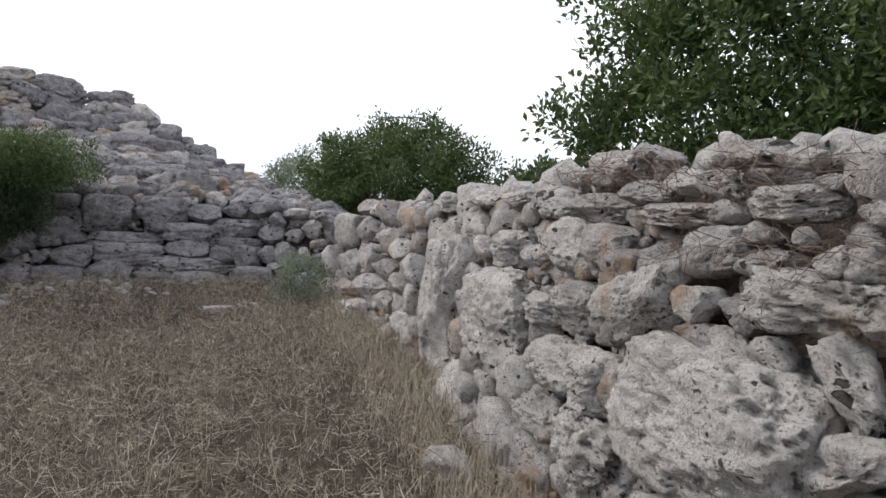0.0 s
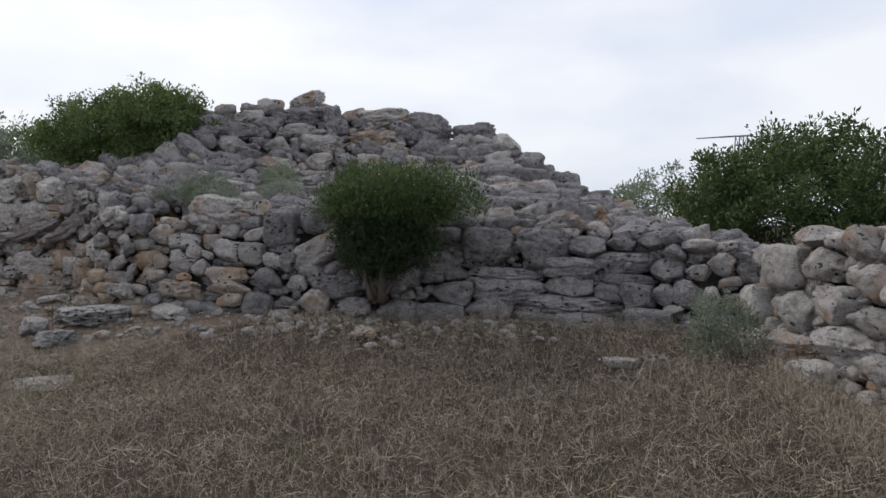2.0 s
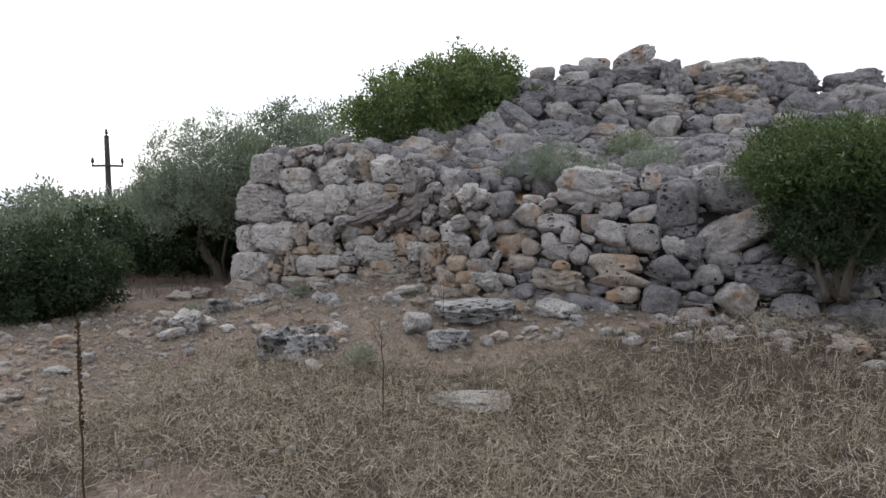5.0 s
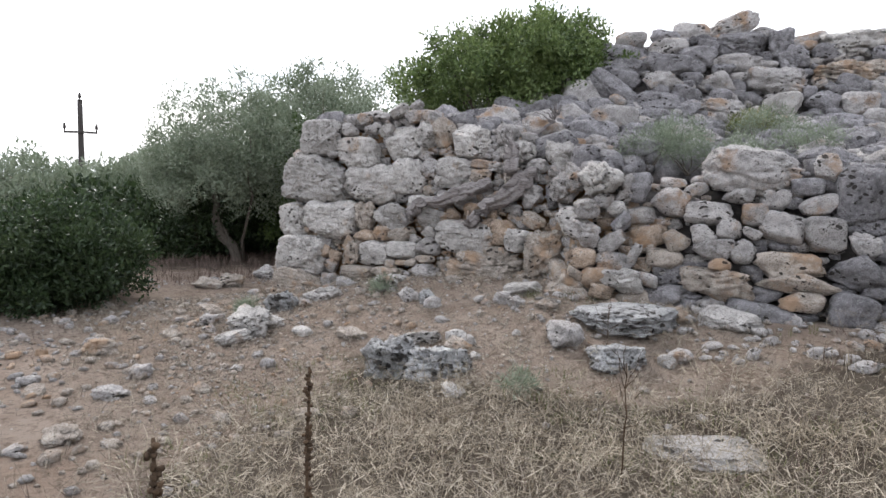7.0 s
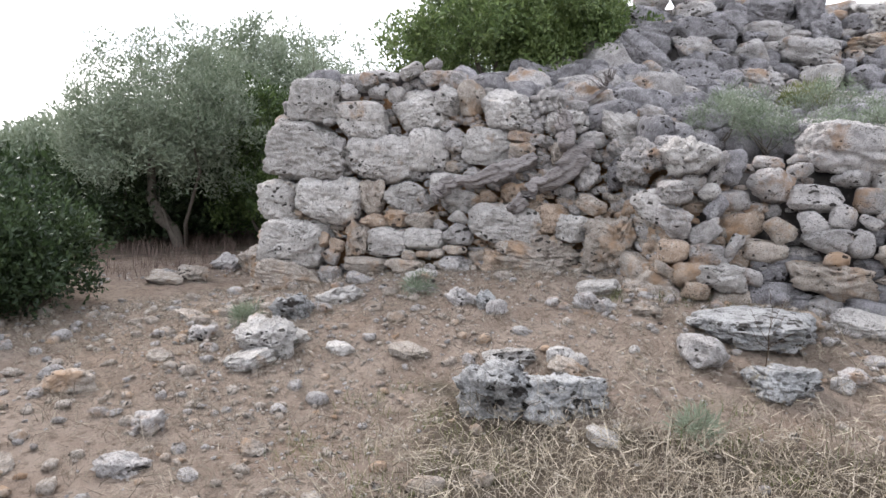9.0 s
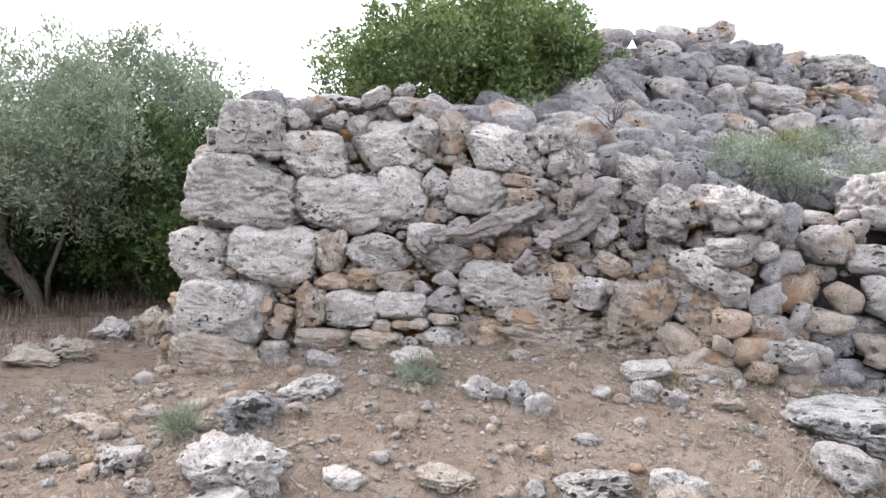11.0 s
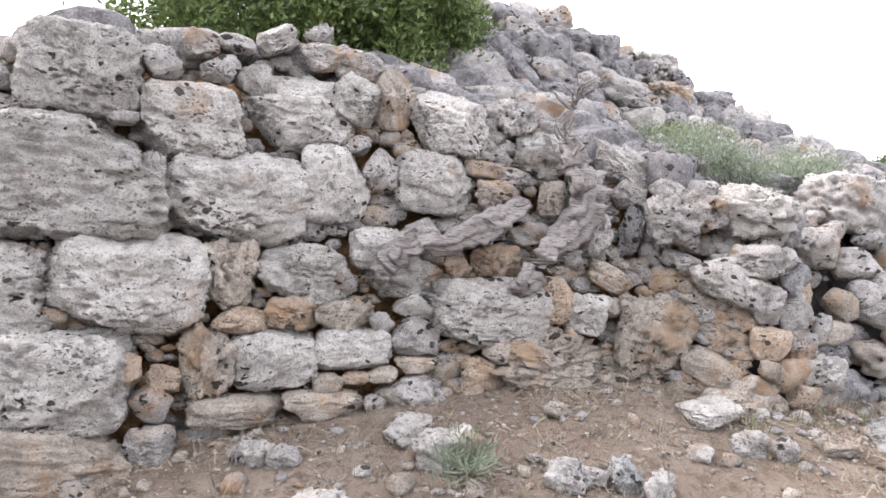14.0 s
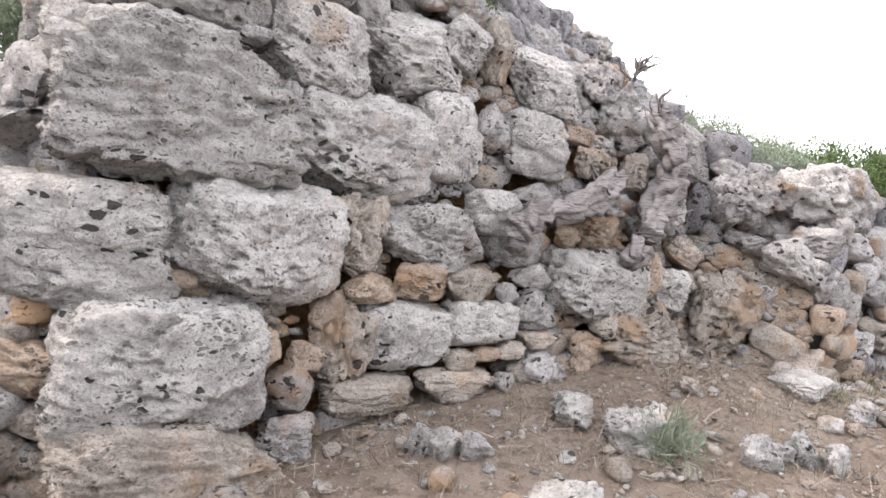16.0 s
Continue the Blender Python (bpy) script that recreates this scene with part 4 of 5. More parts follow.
field.given(0.12, 2.24, 1.65, 0.16, 0.07, 0, "r", 0, LIMESTONE_PALE, "mid")
field.given(-0.07, 2.50, 1.72, 0.13, 0.06, -30, "r", 1, LIMESTONE_PALE, "mid")
field.given(-0.56, 3.12, 1.66, 0.46, 0.16, 0, "b", 6, LIMESTONE_PALE, "large")
field.given(-0.40, 2.92, 1.72, 0.16, 0.08, 0, "r", 2, LIMESTONE_PALE, "mid")
field.given(-0.29, 2.75, 1.68, 0.21, 0.06, 0, "r", 3, LIMESTONE, "mid")
field.given(-0.78, 3.41, 1.63, 0.27, 0.08, 0, "r", 4, LIMESTONE_PALE, "mid")
field.given(-0.24, 2.59, 1.47, 0.52, 0.09, 0, "r", 5, LIMESTONE, "large")
field.given(-0.57, 3.00, 1.32, 0.38, 0.19, 0, "b", 0, LIMESTONE, "large")
field.given(-0.46, 2.81, 1.24, 0.23, 0.17, 0, "b", 1, LIMESTONE, "mid")
field.given(-0.27, 2.57, 1.28, 0.26, 0.15, -15, "b", 2, LIMESTONE, "mid")
field.given(-0.63, 3.14, 1.48, 0.59, 0.14, 0, "r", 6, LIMESTONE, "large")
field.given(-0.38, 2.82, 1.55, 0.33, 0.10, 0, "r", 0, LIMESTONE, "large")
field.given(-1.31, 3.93, 1.21, 0.47, 0.23, 0, "r", 1, LIMESTONE_PALE, "large")
field.given(-1.03, 3.57, 1.19, 0.34, 0.16, 0, "r", 2, LIMESTONE, "large")
field.given(-1.64, 4.37, 1.17, 0.29, 0.18, 0, "r", 3, LIMESTONE_PALE, "mid")
field.given(-0.97, 3.61, 1.49, 0.44, 0.20, 0, "r", 4, LIMESTONE, "large")
field.given(0.20, 2.12, 1.58, 0.11, 0.05, 0, "r", 5, LIMESTONE_PALE, "mid")
field.given(-0.09, 2.47, 1.58, 0.24, 0.11, 0, "j", 6, LIMESTONE, "mid")
field.given(0.29, 1.90, 1.24, 0.11, 0.09, 0, "r", 6, LIMESTONE_PALE, "mid")
field.given(-0.82, 3.33, 1.29, 0.41, 0.27, 0, "r", 0, LIMESTONE_PALE, "large")
field.given(-0.23, 2.63, 1.59, 0.21, 0.10, 0, "r", 1, LIMESTONE_PALE, "mid")
field.given(-0.06, 2.41, 1.49, 0.16, 0.08, 0, "r", 2, LIMESTONE, "mid")
field.given(-1.31, 4.07, 1.51, 0.47, 0.12, 0, "r", 3, LIMESTONE_PALE, "large")
field.given(-1.77, 4.70, 1.51, 0.55, 0.14, 0, "r", 4, LIMESTONE_PALE, "large")
field.given(-2.40, 5.52, 1.47, 0.66, 0.17, 0, "r", 5, LIMESTONE_PALE, "hero")
field.given(0.15, 2.13, 1.43, 0.08, 0.06, 0, "r", 6, LIMESTONE, "small")
field.given(-4.13, 6.75, 0.69, 0.59, 0.39, 0, "r", 0, LIMESTONE, "mid")
field.given(-4.10, 6.61, 0.40, 0.75, 0.27, 0, "r", 1, LIMESTONE, "large")
field.given(-3.86, 6.68, 1.13, 0.51, 0.28, 0, "r", 2, LIMESTONE, "mid")
field.given(-3.54, 6.46, 1.31, 0.45, 0.31, 0, "r", 3, LIMESTONE, "mid")
field.given(-3.69, 6.41, 0.83, 0.57, 0.32, 0, "r", 4, LIMESTONE, "mid")
field.given(-3.35, 6.19, 1.03, 0.46, 0.29, 0, "r", 5, LIMESTONE, "mid")
field.given(-3.56, 6.18, 0.54, 0.70, 0.30, 0, "r", 6, LIMESTONE, "large")
field.given(-3.31, 6.05, 0.76, 0.49, 0.22, 0, "r", 0, LIMESTONE, "mid")
field.given(-4.07, 6.95, 1.36, 0.58, 0.20, 0, "r", 1, LIMESTONE, "mid")

pier.fill([(500, 0.32, 0.6)], tone_ring, u_range=(6.3, 9), limit=160, room=0.7, kinds="rjjsb")
pier.fill([(400, 0.36, 0.6), (1500, 0.2, 0.36), (2200, 0.1, 0.2)], tone_ring, limit=290, room=0.76, kinds="rjjsb")
pier.fill([(3500, 0.045, 0.11)], tone_ring, cut=1.0, room=0.62, kinds="rjjsb")
ring.fill([(500, 0.42, 0.75), (1500, 0.26, 0.45), (2500, 0.14, 0.28)], tone_ring, limit=290, room=0.78, coarse=0.36, kinds="ssrbjj")
ring.fill([(2500, 0.07, 0.17)], tone_ring, cut=1.0, room=0.66, kinds="ssrbjj")
heap.fill([(500, 0.3, 0.5)], tone_heap, v_range=(1.93, 2.0), limit=290, flat=0.7, room=0.6, coarse=0.46, kinds="jjjssr")
heap.fill([(400, 0.42, 0.62), (1800, 0.28, 0.46), (3000, 0.16, 0.3)], tone_heap, limit=290, flat=0.66, room=0.72, coarse=0.46, kinds="jjjssr")
heap.fill([(5000, 0.10, 0.24)], tone_heap, cut=1.0, room=0.6, kinds="jjjssr")
field.fill([(200, 0.4, 0.6), (1200, 0.24, 0.4), (2500, 0.12, 0.25)], tone_field, limit=290, flat=0.72, room=0.78, coarse=0.32, kinds="rrjb")
field.fill([(3500, 0.06, 0.14)], tone_field, cut=1.0, room=0.62, kinds="rrjb")
# tops and backs of the walls, out of the walker's sight
field_top = Pile(wall_field, Sheet([shifted_in(FIELD_CREST), field_back, field_low]), 15)
field_top.fill([(700, 0.22, 0.4), (1500, 0.12, 0.25)], tone_field, cut=1.0, room=0.7)
pier_top = Pile(wall_pier, Sheet([RING_CREST[7:], ring_back[7:]]), 16)
pier_top.fill([(700, 0.25, 0.45), (1500, 0.12, 0.25)], tone_heap, cut=1.0, room=0.7)
heap_top = Pile(wall_heap, Sheet([HEAP_RIDGE, heap_back, heap_low]), 17)
heap_top.fill([(900, 0.35, 0.6), (1200, 0.2, 0.35)], tone_heap, v_range=(0.05, 2), cut=1.0, room=0.7)
for pile in (pier, ring, heap, field, pier_top):
    pile.finish()
for pile in (field_top, heap_top):
    pile.finish("grit")


# ---------------------------------------------------------------- plants
def tube(points, radii, sides=7, twist=0.0, ridge=0.0, seed=0):
    """Verts and faces of a tapered, slightly fluted limb along points."""
    rng = np.random.RandomState(seed)
    pts, verts, faces = [Vector(p) for p in points], [], []
    phase = rng.uniform(0, 6)
    for i, p in enumerate(pts):
        d = (pts[min(i + 1, len(pts) - 1)] - pts[max(i - 1, 0)]).normalized()
        side = d.cross(Vector((0.31, 0.17, 0.93))).normalized()
        other = d.cross(side)
        for s in range(sides):
            a = 2 * math.pi * s / sides + twist * i
            r = radii[i] * (1 + ridge * math.sin(3 * a + phase + 0.4 * i) + ridge * 0.6 * math.sin(7 * a + 2 * phase))
            verts.append(p + side * math.cos(a) * r + other * math.sin(a) * r)
    for i in range(len(pts) - 1):
        for s in range(sides):
            t = (s + 1) % sides
            faces.append((i * sides + s, i * sides + t, (i + 1) * sides + t, (i + 1) * sides + s))
    faces.append(tuple(range(sides))[::-1])
    faces.append(tuple(range((len(pts) - 1) * sides, len(pts) * sides)))
    return verts, faces


def limb(start, end, r0, r1, bend, rng, n=6):
    a, b = Vector(start), Vector(end)
    pts = []
    w = Vector(rng.uniform(-1, 1, 3)) * bend
    for i in range(n + 1):
        k = i / n
        pts.append(a.lerp(b, k) + w * math.sin(math.pi * k) + Vector(rng.uniform(-1, 1, 3)) * bend * 0.25 * (0 < i < n))
    return pts, [r0 + (r1 - r0) * (i / n) for i in range(n + 1)]


def leaves(centres, spread, count, length, width, rng, droop=0.0):
    """Folded leaves scattered round each clump's middle."""
    n = len(centres) * count
    c = np.repeat(np.asarray(centres), count, 0)
    g = rng.normal(size=(n, 3))
    g *= (rng.uniform(0.1, 1.0, n) ** 0.6 / np.linalg.norm(g, axis=1))[:, None]
    p = c + g * np.repeat(np.broadcast_to(spread, (len(centres),)), count)[:, None]
    d = g * 0.8 + rng.normal(size=(n, 3)) * 0.55 + np.array([0, 0, 0.45 - droop])
    d /= np.linalg.norm(d, axis=1)[:, None]
    s = np.cross(d, rng.normal(size=(n, 3)))
    s /= np.linalg.norm(s, axis=1)[:, None]
    up = np.cross(s, d)
    ln = (length * rng.uniform(0.65, 1.25, n))[:, None]
    wd = (width * rng.uniform(0.7, 1.2, n))[:, None]
    v = np.stack([p, p + d * ln * 0.5 + s * wd / 2 + up * wd * 0.2, p + d * ln, p + d * ln * 0.5 - s * wd / 2 + up * wd * 0.2], 1).reshape(-1, 3)
    k = np.arange(n)[:, None] * 4
    f = np.concatenate([k + np.array([0, 1, 2]), k + np.array([0, 2, 3])])
    return v, f


def bush(name, base, middle, radii, clumps, per, leaf, leaf_mat, label, category, seed, clump=0.22, stems=7, trunk_r=0.05, under=0.25, stray=0.1, lobes=()):
    """A shrub or tree: stems from the base, and a crown of leaf clumps in an uneven ellipsoid."""
    rng = np.random.RandomState(seed)
    root = tagged(new(name), label, category)
    root.location = base
    b, c, r = np.array(base, float), np.array(middle, float), np.array(radii, float)
    cen, spread = [], []
    off = Vector(rng.uniform(-9, 9, 3))
    shapes = [(c, r)] + [(np.array(lm, float), np.array(lr, float)) for lm, lr in lobes]
    while len(cen) < clumps:
        c, r = shapes[rng.randint(len(shapes))]
        d = rng.normal(size=3)
        d /= np.linalg.norm(d)
        if d[2] < -under - rng.uniform(0, 0.4):
            continue
        k = rng.uniform(0.25, 1.0) ** 0.42
        lump = 1 + 0.30 * noise.noise(Vector(d * 1.7) + off) + 0.20 * noise.noise(Vector(d * 4.5) + off)
        k *= lump
        if rng.rand() < stray:
            k *= 1.1
        cen.append(c + d * r * k - b)
        spread.append(clump * rng.uniform(0.6, 1.3))
    v, f = leaves(cen, np.array(spread), per, leaf[0], leaf[1], rng)
    part("crown", mesh_of("crown", v, f, leaf_mat, False), root)
    for i in range(stems):
        tgt = cen[rng.randint(len(cen))]
        tgt = np.array(tgt) * 0.85
        st = np.append(rng.uniform(-1, 1, 2) * trunk_r * 2, -0.05)
        pts, rad = limb(st, tgt, trunk_r * rng.uniform(0.6, 1), trunk_r * 0.2, 0.12 * np.linalg.norm(tgt), rng)
        tv, tf = tube(pts, rad, 7, 0, 0.1, seed + i)
        part("branch", mesh_of("branch", tv, tf, BARK), root)
    return root


def tree(name, base, height, middle, radii, clumps, per, leaf, leaf_mat, label, category, seed, trunk_r=0.09, clump=0.3, lobes=()):
    root = bush(name, base, middle, radii, clumps, per, leaf, leaf_mat, label, category, seed, clump=clump, stems=3, trunk_r=trunk_r * 0.4, under=0.5, lobes=lobes)
    rng = np.random.RandomState(seed + 5)
    top = np.array(middle, float) - np.array(base, float)
    pts, rad = limb((0, 0, -0.1), top * 0.9, trunk_r, trunk_r * 0.35, 0.10 * height, rng, 8)
    tv, tf = tube(pts, rad, 10, 0.1, 0.14, seed)
    part("trunk", mesh_of("trunk", tv, tf, BARK), root)
    return root



bush("mastic_bush", (-13.7, 3.7, 1.95), (-14.25, 4.3, 2.72), (1.32, 1.55, 0.74), 900, 76, (0.06, 0.03), LEAF_MASTIC, "dense green mastic bush growing on the tower wall", "bush", 31, clump=0.17, stray=0.02, lobes=[((-13.6, 4.55, 2.85), (0.9, 1.0, 0.75))])
bush("mastic_bush", (-15.5, 4.6, 1.7), (-15.6, 4.5, 2.1), (0.95, 0.9, 0.62), 150, 70, (0.08, 0.035), LEAF_OLIVE, "grey-green bush at the back of the tower wall", "bush", 41, clump=0.2)
bush("mastic_bush", (-8.1, 5.35, 0.95), (-8.05, 5.4, 1.74), (1.25, 0.8, 0.36), 420, 85, (0.055, 0.014), LEAF_DARK, "dark green bush hanging from the wall's face", "bush", 32, clump=0.15, under=0.5, lobes=[((-8.0, 5.2, 1.62), (0.85, 0.6, 0.4))])
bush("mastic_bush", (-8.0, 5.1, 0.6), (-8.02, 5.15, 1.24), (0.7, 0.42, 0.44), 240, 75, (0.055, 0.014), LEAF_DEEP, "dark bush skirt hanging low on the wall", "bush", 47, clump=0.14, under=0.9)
bush("mastic_bush", (-6.5, 12.0, 0), (-6.25, 12.0, 1.55), (1.9, 1.7, 1.4), 560, 80, (0.085, 0.036), LEAF_DARK, "dark green mastic bush behind the wall corner", "bush", 33, clump=0.24)
bush("mastic_bush", (-7.9, 12.6, 0), (-7.9, 12.6, 1.2), (0.9, 0.9, 0.9), 120, 60, (0.09, 0.035), LEAF_YELLOW, "yellow-green shrub behind the mound", "bush", 42, clump=0.2)
bush("mastic_bush", (-3.3, 12.6, 0), (-3.2, 12.6, 1.2), (1.7, 1.2, 0.95), 180, 60, (0.11, 0.06), LEAF_DARK, "low dark hedge bush beyond the field wall", "bush", 43, clump=0.26)
tree("evergreen_tree", (0.5, 6.3, 0), 4, (0.5, 6.1, 2.3), (1.8, 1.3, 1.35), 640, 78, (0.075, 0.037), LEAF_DARK, "tall dark evergreen tree beyond the field wall", "tree", 34, clump=0.22)
tree("evergreen_tree", (3.0, 5.4, 0), 4, (3.0, 5.2, 2.4), (2.0, 1.6, 1.7), 160, 70, (0.11, 0.06), LEAF_DARK, "tall dark evergreen tree beyond the field wall", "tree", 44, clump=0.3)
tree("wild_olive_tree", (-13.5, 19.5, 0), 3.5, (-13.5, 19.5, 1.9), (1.6, 1.6, 1.2), 110, 50, (0.14, 0.05), LEAF_OLIVE, "distant grey-green wild olive behind the mound", "tree", 45)
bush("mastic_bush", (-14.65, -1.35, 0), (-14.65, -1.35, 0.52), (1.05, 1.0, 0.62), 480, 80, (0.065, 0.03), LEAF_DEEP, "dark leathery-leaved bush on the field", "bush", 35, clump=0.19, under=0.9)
tree("wild_olive_tree", (-17.74, 1.33, 0), 3.5, (-17.95, 1.25, 2.0), (1.25, 1.25, 1.0), 620, 76, (0.08, 0.023), LEAF_OLIVE, "grey-green wild olive tree with a forked trunk", "tree", 36, clump=0.2, lobes=[((-17.75, 0.75, 1.45), (1.05, 0.95, 0.75)), ((-18.1, 1.75, 1.55), (1.05, 1.0, 0.9))])
tree("wild_olive_tree", (-18.9, 3.2, 0), 4, (-19.2, 3.3, 2.25), (1.7, 1.6, 1.2), 380, 70, (0.09, 0.035), LEAF_OLIVE, "grey-green wild olive tree behind the tower", "tree", 37, clump=0.24)
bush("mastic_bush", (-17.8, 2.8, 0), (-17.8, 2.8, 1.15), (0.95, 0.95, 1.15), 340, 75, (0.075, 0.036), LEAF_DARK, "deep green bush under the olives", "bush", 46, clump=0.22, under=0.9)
# Filler bush, added to close the crown's underside with dark leaf colour.
bush("mastic_bush", (-19.0, 0.9, 0), (-19.0, 0.9, 0.6), (1.2, 1.2, 0.62), 200, 65, (0.085, 0.045), LEAF_DEEP, "low deep-green filler bush added for the dark under the olive crown", "bush", 49, clump=0.24, under=0.9)
# Added bush: its deep leaf colour stands in for the shade under the olives.
bush("mastic_bush", (-19.6, 1.9, 0), (-19.6, 1.9, 0.75), (1.5, 1.3, 0.75), 240, 65, (0.09, 0.05), LEAF_DEEP, "deep-green bush added to stand for the gloom under the olives", "bush", 48, clump=0.26, under=0.9)
for bx, by, sx, sz, sd in ((-21.9, 0.2, 1.5, 1.0, 51), (-22.6, 1.9, 1.9, 1.2, 52), (-23.4, -1.7, 1.9, 0.9, 58), (-23.0, 4.6, 2.2, 1.25, 53), (-27.0, 7.6, 2.9, 2.75, 54), (-21.0, 5.9, 2.0, 1.6, 55), (-25.5, -4.6, 1.9, 0.75, 56)):
    tree("wild_olive_tree", (bx, by, 0), 4, (bx, by, sz), (sx, sx, sz * 0.85), 170, 52, (0.13, 0.055), LEAF_OLIVE, "distant grey-green olive tree of the grove", "tree", sd, clump=0.32)
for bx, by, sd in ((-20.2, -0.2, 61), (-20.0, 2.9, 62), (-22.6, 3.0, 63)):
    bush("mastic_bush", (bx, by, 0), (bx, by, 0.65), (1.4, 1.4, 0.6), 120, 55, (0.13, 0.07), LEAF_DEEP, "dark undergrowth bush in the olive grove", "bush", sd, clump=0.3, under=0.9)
tree("wild_olive_tree", (-22.5, -6.3, 0), 4, (-22.3, -6.0, 3.0), (1.7, 1.9, 1.2), 110, 50, (0.12, 0.04), LEAF_OLIVE, "sparse olive tree at the field's edge", "tree", 57)

# scrub on the terrace of the tower and at the wall's foot
for bx, by, bz, sr, mat, sd in ((-11.05, 3.95, 1.68, 0.26, LEAF_OLIVE, 71), (-10.7, 4.1, 1.62, 0.22, LEAF_OLIVE, 72), (-11.2, 4.5, 1.85, 0.24, LEAF_OLIVE, 73), (-10.3, 4.35, 1.6, 0.2, LEAF_OLIVE, 74),
                                (-10.75, 5.3, 1.9, 0.28, LEAF_OLIVE, 75), (-10.1, 5.0, 1.72, 0.25, LEAF_OLIVE, 76), (-11.1, 5.5, 2.0, 0.2, LEAF_YELLOW, 77)):
    bush("terrace_scrub", (bx, by, bz - 0.05), (bx, by, bz + sr * 0.5), (sr * 1.2, sr, sr * 0.75), 40, 40, (0.05, 0.009), mat, "low grey-green scrub among the tower's stones", "shrub", sd, clump=0.1, stems=5, trunk_r=0.012)
bush("foot_scrub", (-4.6, 6.5, 0.22), (-4.6, 6.5, 0.5), (0.36, 0.32, 0.32), 60, 50, (0.05, 0.014), LEAF_OLIVE, "small grey-green shrub in the wall corner", "shrub", 78, clump=0.1, stems=6, trunk_r=0.014, under=0.7)
for bx, by, sd in ((-11.95, 1.45, 81), (-9.4, 1.3, 82), (-14.3, 1.75, 83), (-12.6, 0.35, 84)):
    bz = float(ground_z(bx, by))
    bush("green_tuft", (bx, by, bz), (bx, by, bz + 0.05), (0.09, 0.09, 0.06), 18, 26, (0.09, 0.006), LEAF_OLIVE, "small blue-green herb tuft on bare soil", "herb", sd, clump=0.05, stems=3, trunk_r=0.004)


# dead wood grown into the wall
def dead_limb(name, points, radii, label, seed, sprigs=0):
    rng = np.random.RandomState(seed)
    root = tagged(new(name), label, "dead wood", "dead wood in the wall")
    pts, rad = [], []
    for i in range(len(points) - 1):
        for k in range(5):
            f = k / 5
            p = Vector(points[i]).lerp(Vector(points[i + 1]), f) + Vector(rng.uniform(-1, 1, 3)) * 0.012
            pts.append(p)
            rad.append((radii[i] * (1 - f) + radii[i + 1] * f) * rng.uniform(0.88, 1.12))
    pts.append(Vector(points[-1]))
    rad.append(radii[-1])
    v, f = tube(pts, rad, 36, 0.05, 0.30, seed)
    part("trunk", mesh_of("trunk", v, f, DEAD_WOOD), root)
    for i in range(sprigs):
        a = pts[rng.randint(len(pts) // 2, len(pts))]
        b = a + Vector((rng.uniform(-0.16, 0.16), rng.uniform(-0.16, 0.02), rng.uniform(0.0, 0.15)))
        lp, lr = limb(a, b, rng.uniform(0.005, 0.013), 0.0015, 0.04, rng)
        v, f = tube(lp, lr, 7, 0, 0.15, seed + i)
        part("dead_branch", mesh_of("dead_branch", v, f, DEAD_WOOD), root)
    return root


dead_limb("dead_trunk", [(-12.42, 2.14, 1.19), (-12.28, 2.25, 1.21), (-12.16, 2.38, 1.29), (-12.08, 2.48, 1.32), (-11.98, 2.68, 1.43)], (0.035, 0.05, 0.07, 0.055, 0.05), "grey weathered dead trunk lying along the wall", 91, 5)
dead_limb("dead_trunk", [(-11.92, 2.36, 0.99), (-11.86, 2.46, 1.08), (-11.80, 2.52, 1.20), (-11.74, 2.68, 1.27), (-11.66, 2.84, 1.42), (-11.56, 2.95, 1.52)], (0.045, 0.06, 0.05, 0.07, 0.09, 0.06), "grey splintered dead trunk leaning down the wall", 92, 3)
dead_limb("dead_trunk", [(-11.66, 2.70, 1.52), (-11.72, 2.76, 1.68), (-11.76, 2.80, 1.82)], (0.06, 0.065, 0.04), "jagged grey stump of a dead shrub on the wall", 94, 16)
dead_limb("dead_trunk", [(-12.55, 2.02, 1.02), (-12.52, 2.05, 1.12), (-12.42, 2.13, 1.22)], (0.04, 0.06, 0.05), "short grey dead root end under the trunk", 95)
dead_limb("dead_trunk", [(-11.95, 3.1, 1.9), (-11.8, 3.3, 2.05), (-11.75, 3.35, 2.15)], (0.02, 0.012, 0.006), "bare grey dead shrub above the wall", 97, 18)


# dry twigs over the field wall
def twig_tangle(name, middle, size, count, mat, label, seed, r=0.0016):
    rng = np.random.RandomState(seed)
    verts, faces, base = [], [], 0
    for _ in range(count):
        a = np.array(middle) + rng.uniform(-0.7, 0.7, 3) * size * np.array((1, 1, 0.35))
        d = rng.normal(size=3) * size
        d *= rng.uniform(0.05, 0.2) / max(1e-6, np.linalg.norm(d))
        pts, rad = limb(a, a + d, r, r * 0.4, 0.03, rng, 4)
        v, f = tube(pts, rad, 3, 0, 0, 0)
        verts.extend(v)
        faces.extend([tuple(i + base for i in q) for q in f])
        base += len(v)
    return tagged(new(name, mesh_of(name, verts, faces, mat)), label, "dry twigs", "", "stuff")


for k, (mx, my, mz, sx) in enumerate(((-0.30, 2.66, 1.62, 0.36), (-0.05, 2.38, 1.60, 0.34), (0.14, 2.14, 1.64, 0.34), (-0.1, 2.36, 1.38, 0.26), (0.22, 2.0, 1.40, 0.3), (-0.55, 2.95, 1.62, 0.3))):
    twig_tangle("dry_twigs", (mx, my, mz), np.array((sx, sx, sx * 0.5)), 55, TWIG, "tangle of dry brown creeper over the wall stones", 300 + k)


# ---------------------------------------------------------------- loose stones
LOOSE_RNG = np.random.RandomState(77)


